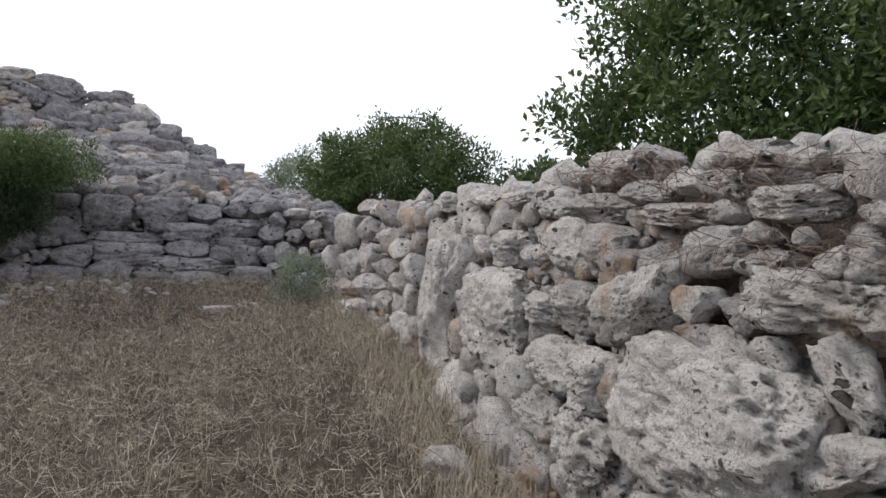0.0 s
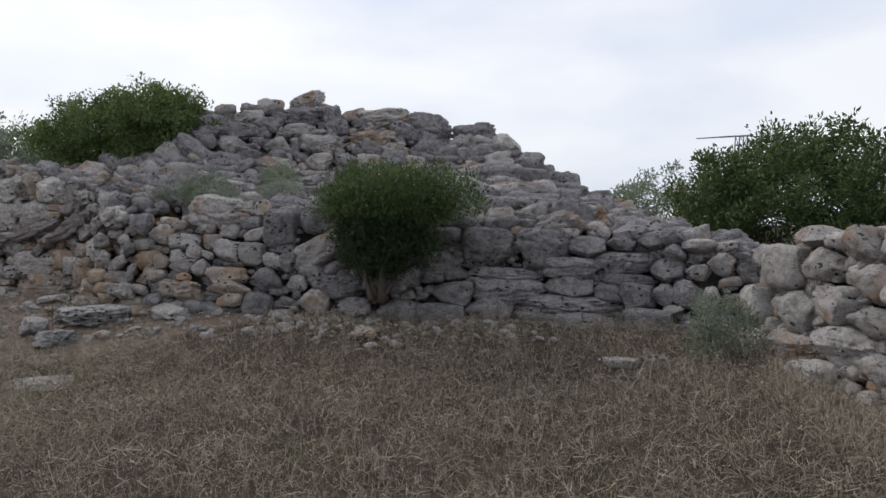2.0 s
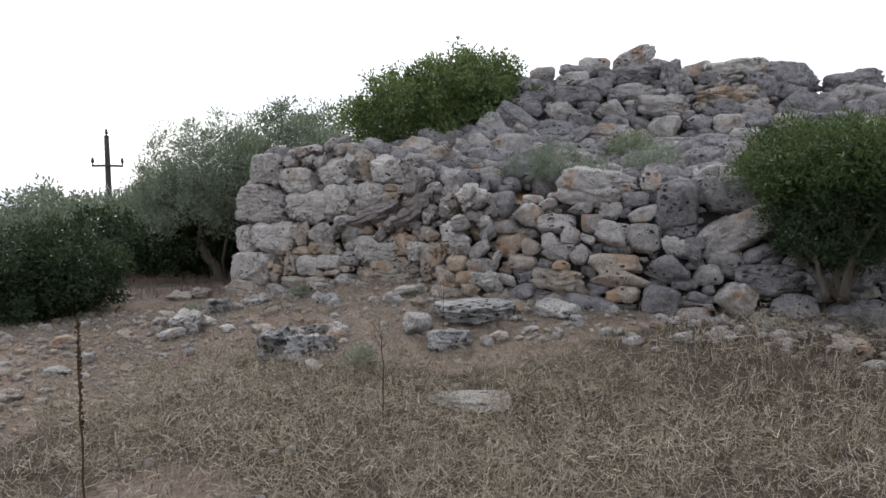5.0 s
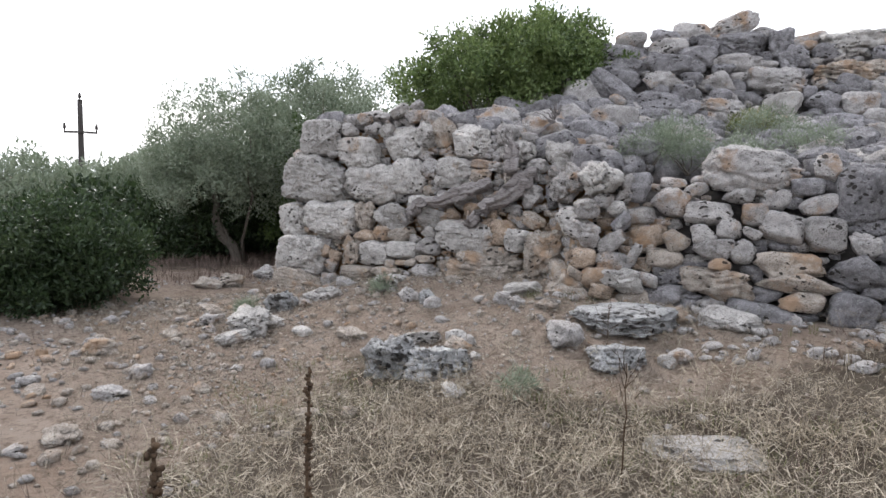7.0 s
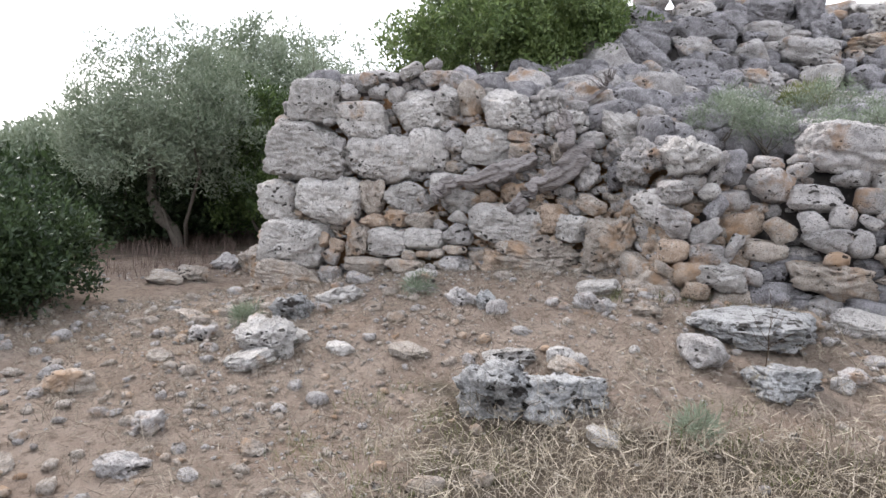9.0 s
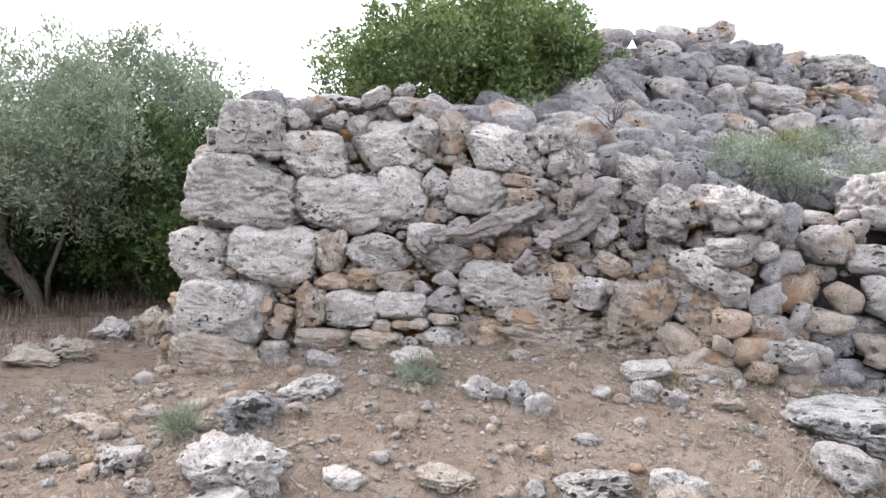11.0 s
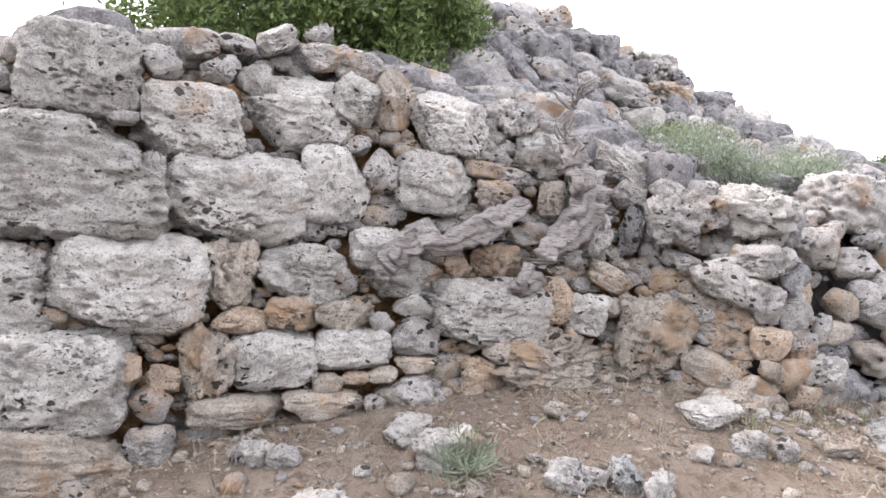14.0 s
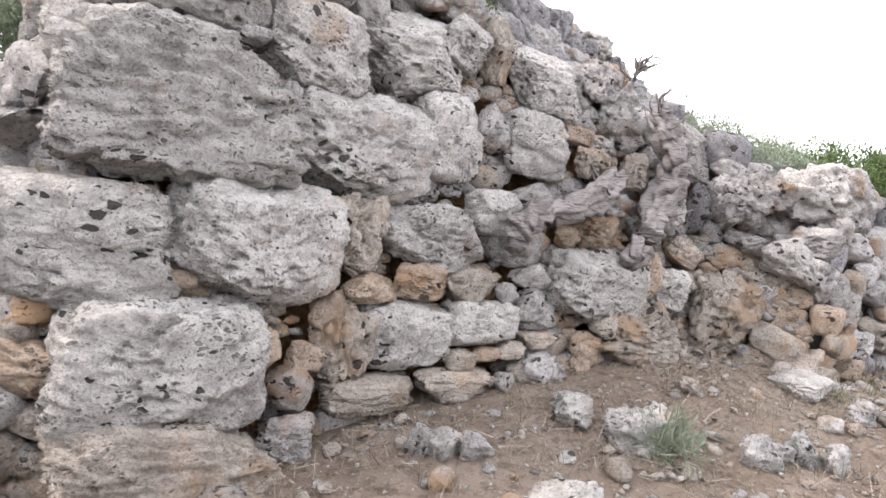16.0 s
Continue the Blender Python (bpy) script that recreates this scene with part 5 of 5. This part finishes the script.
def loose_stone(x, y, w, h, kind, k, material):
    z = float(ground_z(x, y))
    tier = "large" if w > 0.3 else ("mid" if w > 0.12 else "small")
    each = len(ROCKS[tier]) // 4
    ob = new("rock", rock_data(tier, "bsrj".index(kind) * each + k % each, material))
    d = w * LOOSE_RNG.uniform(0.65, 0.9)
    w, h = w * 0.92, h * 0.85
    ob.matrix_world = pose(x, y, z + h * 0.2, LOOSE_RNG.uniform(-10, 10), LOOSE_RNG.uniform(-10, 10), LOOSE_RNG.uniform(0, 50)) @ Matrix.Diagonal((w, d, h, 1))
    what = {"limestone_black_lichen": "pitted grey rock crusted with black and pale lichen", "limestone_pale_smooth": "pale fallen limestone rock lying on the soil",
            "limestone_earth_stained": "earth-stained orange limestone rock on the soil", "limestone_grey_crust": "grey crusted limestone rock lying on the soil"}
    tagged(ob, what.get(material.name, "pale weathered limestone rock lying on the soil"), "rock", "loose rocks below the wall")


# loose stones on the ground: place, width, height, kind, shape
loose_stone(-10.32, 0.86, 0.46, 0.40, "j", 1, LIMESTONE_LICHEN)
loose_stone(-10.02, 1.02, 0.50, 0.30, "j", 3, LIMESTONE_LICHEN)
loose_stone(-11.87, 0.22, 0.43, 0.34, "j", 0, LIMESTONE_PALE)
loose_stone(-12.38, 0.61, 0.36, 0.28, "j", 1, LIMESTONE_LICHEN)
loose_stone(-12.42, 1.03, 0.35, 0.17, "j", 2, LIMESTONE_PALE)
loose_stone(-12.24, 0.80, 0.13, 0.11, "r", 0, LIMESTONE)
loose_stone(-10.64, 1.21, 0.34, 0.14, "j", 3, LIMESTONE_PALE)
loose_stone(-10.38, 1.42, 0.19, 0.16, "r", 1, LIMESTONE_PALE)
loose_stone(-11.53, 0.57, 0.17, 0.11, "r", 2, LIMESTONE_PALE)
loose_stone(-11.22, 0.89, 0.28, 0.10, "j", 4, LIMESTONE_WARM)
loose_stone(-10.85, 1.08, 0.11, 0.09, "r", 3, LIMESTONE)
loose_stone(-11.22, 1.63, 0.14, 0.15, "j", 0, LIMESTONE)
loose_stone(-11.49, 1.60, 0.16, 0.11, "j", 1, LIMESTONE)
loose_stone(-10.68, 2.14, 0.15, 0.14, "j", 2, LIMESTONE)
loose_stone(-10.44, 2.29, 0.19, 0.14, "j", 3, LIMESTONE_WARM)
loose_stone(-10.92, 2.00, 0.10, 0.08, "r", 4, LIMESTONE)
loose_stone(-12.68, 1.37, 0.15, 0.11, "r", 0, LIMESTONE)
loose_stone(-15.72, 1.30, 0.42, 0.25, "j", 4, LIMESTONE)
loose_stone(-15.35, 1.49, 0.43, 0.47, "j", 0, LIMESTONE_WARM)
loose_stone(-12.49, -0.05, 0.25, 0.16, "j", 1, LIMESTONE)
loose_stone(-13.04, 0.38, 0.20, 0.14, "j", 2, LIMESTONE_WARM)
loose_stone(-13.20, 0.09, 0.30, 0.08, "j", 3, LIMESTONE_WARM)
loose_stone(-12.19, -0.09, 0.13, 0.09, "r", 1, LIMESTONE)
loose_stone(-10.14, 1.78, 0.07, 0.07, "r", 2, LIMESTONE_PALE)
loose_stone(-15.00, 0.38, 0.41, 0.15, "j", 4, LIMESTONE_WARM)
loose_stone(-15.02, 0.66, 0.44, 0.23, "j", 0, LIMESTONE_WARM)
loose_stone(-12.79, -0.27, 0.15, 0.09, "j", 1, LIMESTONE)
loose_stone(-10.85, 1.53, 0.13, 0.07, "j", 2, LIMESTONE)
loose_stone(-10.23, 2.84, 0.11, 0.06, "r", 3, LIMESTONE_PALE)
loose_stone(-9.39, 2.08, 0.40, 0.22, "j", 3, LIMESTONE_LICHEN)
loose_stone(-9.87, 2.58, 0.76, 0.24, "s", 0, LIMESTONE_LICHEN)
loose_stone(-9.82, 1.99, 0.29, 0.26, "r", 4, LIMESTONE)
loose_stone(-9.70, 2.96, 0.22, 0.18, "r", 0, LIMESTONE_OCHRE)
loose_stone(-9.45, 3.28, 0.47, 0.21, "r", 1, LIMESTONE_PALE)
loose_stone(-10.29, 1.44, 0.15, 0.13, "r", 2, LIMESTONE_PALE)
loose_stone(-10.05, 1.36, 0.11, 0.07, "r", 3, LIMESTONE_PALE)
loose_stone(-12.01, 0.26, 0.46, 0.17, "s", 1, LIMESTONE_PALE)
loose_stone(-11.78, 0.03, 0.35, 0.13, "s", 2, LIMESTONE_PALE)
loose_stone(-12.21, -0.40, 0.19, 0.10, "j", 4, LIMESTONE_WARM)
loose_stone(-11.97, -0.97, 0.29, 0.19, "j", 0, LIMESTONE_WARM)
loose_stone(-11.06, -1.39, 0.20, 0.07, "s", 3, LIMESTONE_WARM)
loose_stone(-10.09, -0.60, 0.09, 0.09, "r", 4, LIMESTONE)
loose_stone(-11.14, -0.75, 0.19, 0.14, "j", 1, LIMESTONE)
loose_stone(-10.74, -0.94, 0.21, 0.12, "j", 2, LIMESTONE)
loose_stone(-11.61, 0.57, 0.15, 0.07, "r", 0, LIMESTONE_PALE)
loose_stone(-9.70, 1.00, 0.18, 0.09, "s", 4, LIMESTONE_PALE)
loose_stone(-9.21, 2.38, 0.13, 0.12, "r", 1, LIMESTONE_PALE)
loose_stone(-10.00, -1.21, 0.26, 0.11, "j", 3, LIMESTONE_WARM)
loose_stone(-9.80, -0.98, 0.11, 0.05, "s", 0, LIMESTONE_WARM)
loose_stone(-9.91, -1.43, 0.13, 0.06, "r", 2, LIMESTONE)
loose_stone(-10.50, -0.73, 0.10, 0.05, "s", 1, LIMESTONE)
loose_stone(-11.02, -0.10, 0.11, 0.06, "r", 3, LIMESTONE)
loose_stone(-10.60, -0.40, 0.14, 0.09, "j", 4, LIMESTONE_WARM)
loose_stone(-9.18, 3.16, 0.09, 0.05, "r", 4, LIMESTONE_PALE)
loose_stone(-9.23, 2.82, 0.16, 0.06, "s", 2, LIMESTONE)
loose_stone(-12.78, 1.37, 0.16, 0.14, "r", 0, LIMESTONE_PALE)
loose_stone(-12.27, 1.71, 0.28, 0.12, "j", 0, LIMESTONE_PALE)
loose_stone(-12.03, 1.54, 0.31, 0.23, "j", 1, LIMESTONE_PALE)
loose_stone(-12.36, 2.14, 0.28, 0.21, "j", 2, LIMESTONE)
loose_stone(-11.57, 1.55, 0.19, 0.18, "j", 3, LIMESTONE)
loose_stone(-11.34, 1.65, 0.18, 0.18, "j", 4, LIMESTONE_LICHEN)
loose_stone(-10.97, 2.41, 0.35, 0.15, "r", 1, LIMESTONE_PALE)
loose_stone(-10.83, 2.11, 0.17, 0.17, "j", 0, LIMESTONE)
loose_stone(-11.04, 1.99, 0.12, 0.09, "j", 1, LIMESTONE)
loose_stone(-11.67, 2.09, 0.17, 0.10, "j", 2, LIMESTONE_WARM)
loose_stone(-12.34, 1.37, 0.08, 0.06, "r", 2, LIMESTONE)
loose_stone(-12.85, 1.37, 0.14, 0.15, "r", 3, LIMESTONE)
loose_stone(-12.53, 1.98, 0.12, 0.12, "r", 4, LIMESTONE)
loose_stone(-13.37, 1.43, 0.24, 0.19, "j", 3, LIMESTONE)
loose_stone(-13.47, 1.72, 0.25, 0.21, "j", 4, LIMESTONE)
loose_stone(-10.31, 1.39, 0.25, 0.11, "s", 3, LIMESTONE_WARM)
loose_stone(-9.20, 2.49, 0.17, 0.14, "r", 0, LIMESTONE)
loose_stone(-8.15, 3.86, 0.13, 0.13, "r", 1, LIMESTONE)
loose_stone(-8.45, 3.31, 0.18, 0.11, "r", 2, LIMESTONE)
loose_stone(-7.75, 4.22, 0.10, 0.13, "r", 3, LIMESTONE_PALE)
loose_stone(-7.47, 4.58, 0.31, 0.16, "j", 0, LIMESTONE_WARM)
loose_stone(-1.24, 3.10, 0.21, 0.11, "s", 4, LIMESTONE)
loose_stone(-1.26, 3.05, 0.28, 0.16, "r", 4, LIMESTONE)
loose_stone(-5.25, 5.85, 0.38, 0.11, "s", 0, LIMESTONE)
loose_stone(-5.05, 6.10, 0.27, 0.14, "s", 1, LIMESTONE)


# flat bedrock showing through the grass
for bx, by, bw in ((-8.38, 1.82, 0.62),):
    ob = new("bedrock_slab", rock_data("large", 8, LIMESTONE_PALE))
    ob.matrix_world = pose(bx, by, float(ground_z(bx, by)) - 0.012, 0, 0, 25) @ Matrix.Diagonal((bw, bw * 0.85, 0.09, 1))
    tagged(ob, "flat pale bedrock slab flush with the ground", "rock", "bedrock slabs")


def line_y(x):
    """The y of the walls' foot over x, seen from the field."""
    ring_line = np.array(RING_FOOT)[:14][::-1]
    field_line = np.array(FIELD_FOOT)[::-1]
    return np.where(x < -4.7, np.interp(x, ring_line[:, 0], ring_line[:, 1], left=-50), np.interp(x, field_line[:, 0], field_line[:, 1]))


def scatter(n, x0, x1, y0, y1, share, seed, margin=0.05):
    rng = np.random.RandomState(seed)
    out = []
    while len(out) < n:
        x, y = rng.uniform(x0, x1, 4000), rng.uniform(y0, y1, 4000)
        ok = (rng.rand(4000) < share(x, y)) & ((y < line_y(x) - margin) | (x < -14.9))
        out.extend(zip(x[ok], y[ok]))
    p = np.array(out[:n])
    return p, ground_z(p[:, 0], p[:, 1]), rng


def pebbles(name, n, lo, hi, area, share, material, label, seed, tier="pebble"):
    p, z, rng = scatter(n, *area, share, seed)
    placed = []
    for (x, y), zz in zip(p, z):
        w = lo + (hi - lo) * rng.rand() ** 3
        placed.append((pose(x, y, zz + w * 0.15, rng.uniform(-20, 20), rng.uniform(-20, 20), rng.uniform(0, 360)) @ Matrix.Diagonal((w, w * rng.uniform(0.6, 1), w * rng.uniform(0.4, 0.75), 1)), rng.randint(50)))
    ob = joined_stones(name, placed, material, None, tier)
    tagged(ob, label, "pebbles", "", "stuff")


def wide_bare(x, y):
    return np.clip(bare_share(x, y) * 1.2, 0, 1)


pebbles("grit", 1900, 0.006, 0.032, (-14.5, -9.6, -0.6, 3.2), wide_bare, LIMESTONE, "fine pale grit strewn on the bare soil", 411, "grit")
pebbles("grit", 2600, 0.008, 0.04, (-14.5, -9.6, -0.6, 3.2), wide_bare, LIMESTONE_WARM, "fine earth-coloured grit strewn on the bare soil", 412, "grit")
pebbles("pebbles", 1000, 0.012, 0.08, (-15.5, -6.5, -2.4, 4.5), wide_bare, LIMESTONE, "pale pebbles and stone chips on the bare soil", 401, "grit")
pebbles("pebbles", 1000, 0.012, 0.08, (-16.5, -6.5, -2.4, 4.5), wide_bare, LIMESTONE_WARM, "earth-coloured pebbles on the bare soil", 402, "grit")
pebbles("pebbles", 130, 0.04, 0.16, (-16.0, -11.0, -2.0, 1.6), wide_bare, LIMESTONE, "rough grey stone chips on the stony track", 403)
pebbles("pebbles", 240, 0.04, 0.16, (-10.8, -6.0, 2.4, 6.0), lambda x, y: smooth01((1.3 - foot_distance(x, y)[0]) / 0.8), LIMESTONE, "fallen stone chips at the wall's foot", 404)


# ---------------------------------------------------------------- dry grass
def blades(points, base_z, rng, per, height, spread, width, lean, bits=3):
    n = len(points) * per
    root = np.repeat(np.column_stack([points, base_z]), per, 0)
    ang = rng.uniform(0, 2 * np.pi, n)
    rad = spread * np.sqrt(rng.rand(n))
    root[:, 0] += np.cos(ang) * rad
    root[:, 1] += np.sin(ang) * rad
    root[:, 2] -= 0.01
    hgt = np.repeat(rng.uniform(0.55, 1.25, len(points)), per) * height * rng.uniform(0.45, 1.2, n)
    dirn = rng.uniform(0, 2 * np.pi, n)
    tilt = np.abs(rng.normal(0, lean, n))
    hx, hy = np.cos(dirn), np.sin(dirn)
    side = np.column_stack([-hy, hx, np.zeros(n)]) * (width * rng.uniform(0.6, 1.4, n))[:, None] / 2
    rows = []
    for k in range(bits + 1):
        f = k / bits
        bend = tilt * (0.6 + 0.8 * f)
        q = root + np.column_stack([hx * np.sin(bend), hy * np.sin(bend), np.cos(bend)]) * (hgt * f)[:, None]
        if 0 < k < bits:
            q += rng.normal(0, 0.008, (n, 3))
        rows.append((q, 1 - 0.8 * f))
    v = np.concatenate([np.stack([q - side * s, q + side * s], 1) for q, s in rows], 1).reshape(-1, 3)
    m = 2 * (bits + 1)
    k0 = np.arange(n)[:, None] * m
    f = np.concatenate([k0 + np.array([2 * k, 2 * k + 1, 2 * k + 3, 2 * k + 2]) for k in range(bits)])
    return v, f


def grass(name, n, area, share, per, height, spread, width, lean, mat, label, seed, bits=2):
    p, z, rng = scatter(n, *area, share, seed, 0.0)
    v, f = blades(p, z, rng, per, height, spread, width, lean, bits)
    tagged(new(name, mesh_of(name, v, f, mat, False)), label, "grass", "", "stuff")


def grassy(x, y):
    patch = 0.75 + 0.25 * np.sin(1.9 * x + 1.1 * np.sin(1.3 * y)) * np.sin(1.6 * y + 0.8 * np.sin(0.9 * x))
    return np.clip(1 - bare_share(x, y), 0, 1) ** 1.6 * patch


def herbs(name, n, area, share, per, height, spread, width, mat, label, seed):
    """Brittle twiggy herbs: short crossing twigs through a low dome."""
    p, z, rng = scatter(n, *area, share, seed, 0.0)
    size = np.repeat(rng.uniform(0.5, 1.3, n), per)
    m = n * per
    base = np.repeat(np.column_stack([p, z]), per, 0)
    ang, rad = rng.uniform(0, 2 * np.pi, m), np.sqrt(rng.rand(m)) * spread * size
    a = base + np.column_stack([np.cos(ang) * rad, np.sin(ang) * rad, rng.rand(m) ** 1.3 * height * size])
    d = rng.normal(size=(m, 3)) * np.array([1, 1, 0.75]) + np.array([0, 0, 0.35])
    d /= np.linalg.norm(d, axis=1)[:, None]
    d *= rng.uniform(0.03, 0.12, m)[:, None]
    s = np.cross(d, rng.normal(size=(m, 3)))
    s *= (width * rng.uniform(0.5, 1.3, m) / 2 / np.linalg.norm(s, axis=1))[:, None]
    v = np.stack([a - s, a + s, a + d + s * 0.4, a + d - s * 0.4], 1).reshape(-1, 3)
    f = np.arange(m * 4).reshape(-1, 4)
    tagged(new(name, mesh_of(name, v, f, mat, False)), label, "grass", "", "stuff")


grass("dry_grass", 6000, (-10.6, 0.9, -1.6, 7.0), grassy, 6, 0.12, 0.12, 0.005, 1.0, DRY_GRASS, "dense dry grey-brown grass of the field", 501)
herbs("dry_herbs", 5800, (-10.6, 0.9, -1.6, 7.0), grassy, 15, 0.17, 0.13, 0.0042, DRY_GRASS, "brittle grey-brown dead herbs matted over the field", 511)
herbs("dry_herbs", 2300, (-10.6, 0.9, -1.6, 7.0), grassy, 15, 0.19, 0.12, 0.0038, STRAW, "pale bleached twiggy herbs in the field", 512)
herbs("ground_litter", 3000, (-14.6, -8.6, -1.2, 3.4), lambda x, y: bare_share(x, y) * 0.8, 9, 0.015, 0.12, 0.003, DRY_GRASS, "dry stalk litter lying on the bare soil", 513)
herbs("straw_herbs", 1100, (-10.4, -6.6, -1.0, 3.0), lambda x, y: np.clip(1.15 - bare_share(x, y), 0, 1), 14, 0.10, 0.14, 0.0036, STRAW, "fine bleached grass stalks thinning out over the soil", 514)
grass("green_grass", 260, (-10.6, -6.6, -0.6, 3.2), lambda x, y: (np.sin(1.7 * x + 0.3) * np.sin(2.1 * y + 1.1) > 0.35) * 1.0, 14, 0.07, 0.10, 0.0035, 0.7, GREEN_GRASS, "thin grey-green grass coming up between dry stalks", 515)
pebbles("clods", 420, 0.03, 0.13, (-14.5, -9.5, -2.2, 1.4), wide_bare, LIMESTONE_WARM, "rough brown clods and stone chips on the track", 405)
grass("dry_stems", 1500, (-10.6, 0.6, -1.4, 6.8), grassy, 4, 0.24, 0.07, 0.0045, 0.8, STRAW, "pale dead stems lying and standing in the grass", 502, 3)
grass("dead_herbs", 1500, (-9.5, 0.6, -1.4, 6.8), grassy, 9, 0.12, 0.10, 0.006, 1.1, HERB, "dark reddish dead herbs between the grass", 503)
grass("dry_grass", 500, (-15.0, -8.2, -2.0, 3.0), lambda x, y: bare_share(x, y) * 0.6, 9, 0.09, 0.06, 0.003, 0.7, DRY_GRASS, "scattered dry grass tufts on bare soil", 504)
grass("green_grass", 260, (-11.0, -2.0, -1.0, 4.5), lambda x, y: (np.sin(2.3 * x + 1.0) * np.sin(2.9 * y + 0.4) > 0.72) * 1.0, 12, 0.09, 0.06, 0.004, 0.6, GREEN_GRASS, "sparse patches of short green grass", 505)
grass("dry_grass", 1800, (-22.0, -14.9, -3.0, 4.0), lambda x, y: np.clip(0.8 - 0.8 * smooth01((x + 16.5) / 1.5), 0, 1), 7, 0.17, 0.14, 0.008, 0.7, HERB, "dry purplish grass under the olive trees", 506)
grass("wall_foot_grass", 700, (-4.0, 0.4, 1.6, 6.6), lambda x, y: smooth01((0.6 - foot_distance(x, y)[0]) / 0.4), 10, 0.2, 0.08, 0.004, 0.6, STRAW, "straw-coloured grass at the foot of the field wall", 507)


# tall seed stalks beside the track
def seed_stalk(x, y, top, seed, thick=0.006, head=True):
    rng = np.random.RandomState(seed)
    z = float(ground_z(x, y))
    root = tagged(new("seed_stalk"), "dark brown dried seed stalk standing in the grass", "dry plant", "dry seed stalks")
    root.location = (x, y, z)
    h = top - z
    pts = [Vector((rng.normal(0, 0.004), rng.normal(0, 0.004), h * k / 10)) for k in range(11)]
    v, f = tube(pts, [thick * (1 - 0.4 * k / 10) for k in range(11)], 7, 0, 0.1, seed)
    part("stem", mesh_of("stem", v, f, DRY_STALK), root)
    if head:
        placed = [(pose(rng.normal(0, 0.004), rng.normal(0, 0.004), h * rng.uniform(0.45, 1.0), *rng.uniform(0, 90, 3)) @ Matrix.Diagonal((0.009, 0.009, 0.014, 1)), rng.randint(9)) for _ in range(110)]
        ob = joined_stones("seed_head", placed, DRY_STALK, root, "pebble")
        tagged(ob, "rough brown seed capsules along the stem", "", "", "stuff")
    for i in range(0 if head else 7):
        a = pts[4 + rng.randint(6)]
        lp, lr = limb(a, a + Vector((rng.uniform(-0.12, 0.12), rng.uniform(-0.12, 0.12), rng.uniform(0.08, 0.2))), thick * 0.5, 0.001, 0.02, rng)
        v, f = tube(lp, lr, 5, 0, 0, 0)
        part("twig", mesh_of("twig", v, f, DRY_STALK), root)


seed_stalk(-7.57, -0.61, 0.95, 1)
seed_stalk(-6.95, -1.02, 1.05, 2, 0.005)
seed_stalk(-8.21, 1.06, 0.62, 3, 0.004, False)
seed_stalk(-9.5, 2.1, 0.6, 4, 0.003, False)
seed_stalk(-14.0, 1.55, 2.45, 5, 0.003, False)


# ---------------------------------------------------------------- pole and pylon on the horizon
def utility_pole(x, y, top):
    root = tagged(new("utility_pole"), "dark wooden power pole with a crossarm and insulators", "utility pole")
    root.location = (x, y, 0)
    v, f = tube([(0, 0, top * k / 6) for k in range(7)], [0.16 - 0.05 * k / 6 for k in range(7)], 12, 0, 0.03, 5)
    part("shaft", mesh_of("shaft", v, f, POLE_WOOD), root)
    z = top - 1.55
    v, f = tube([(0.12, -0.72, z), (0.12, 0, z + 0.02), (0.12, 0.72, z)], [0.055] * 3, 6)
    part("crossarm", mesh_of("crossarm", v, f, POLE_WOOD), root)
    for yy, zz in ((-0.68, z), (0.68, z), (0.0, top - 0.1)):
        v, f = tube([(0.1, yy, zz), (0.1, yy, zz + 0.14), (0.1, yy, zz + 0.2), (0.1, yy, zz + 0.3), (0.1, yy, zz + 0.42)], [0.03, 0.03, 0.085, 0.06, 0.04], 10)
        part("insulator", mesh_of("insulator", v, f, POLE_WOOD), root)


utility_pole(-43.4, -0.8, 5.0)


def pylon(x, y, top):
    root = tagged(new("lattice_pylon"), "grey steel lattice pylon with a side arm", "pylon")
    root.location = (x, y, 0)
    legs = [(-1, -1), (1, -1), (1, 1), (-1, 1)]
    for lx, ly in legs:
        v, f = tube([(lx * 0.7, ly * 0.7, 0), (lx * 0.45, ly * 0.45, top)], [0.08, 0.07], 4)
        part("leg", mesh_of("leg", v, f, STEEL), root)
    n = 9
    for k in range(n):
        za, zb = top * k / n, top * (k + 1) / n
        for (ax, ay), (bx, by) in zip(legs, legs[1:] + legs[:1]):
            wa, wb = 0.7 - 0.25 * k / n, 0.7 - 0.25 * (k + 1) / n
            v, f = tube([(ax * wa, ay * wa, za), (bx * wb, by * wb, zb)], [0.035, 0.035], 4)
            part("brace", mesh_of("brace", v, f, STEEL), root)
    v, f = tube([(1.0, 0.6, top), (-1.4, -0.7, top - 0.05), (-4.2, -2.0, top - 0.12)], [0.09, 0.09, 0.05], 4)
    part("arm", mesh_of("arm", v, f, STEEL), root)


pylon(-37.0, 74.0, 11.0)
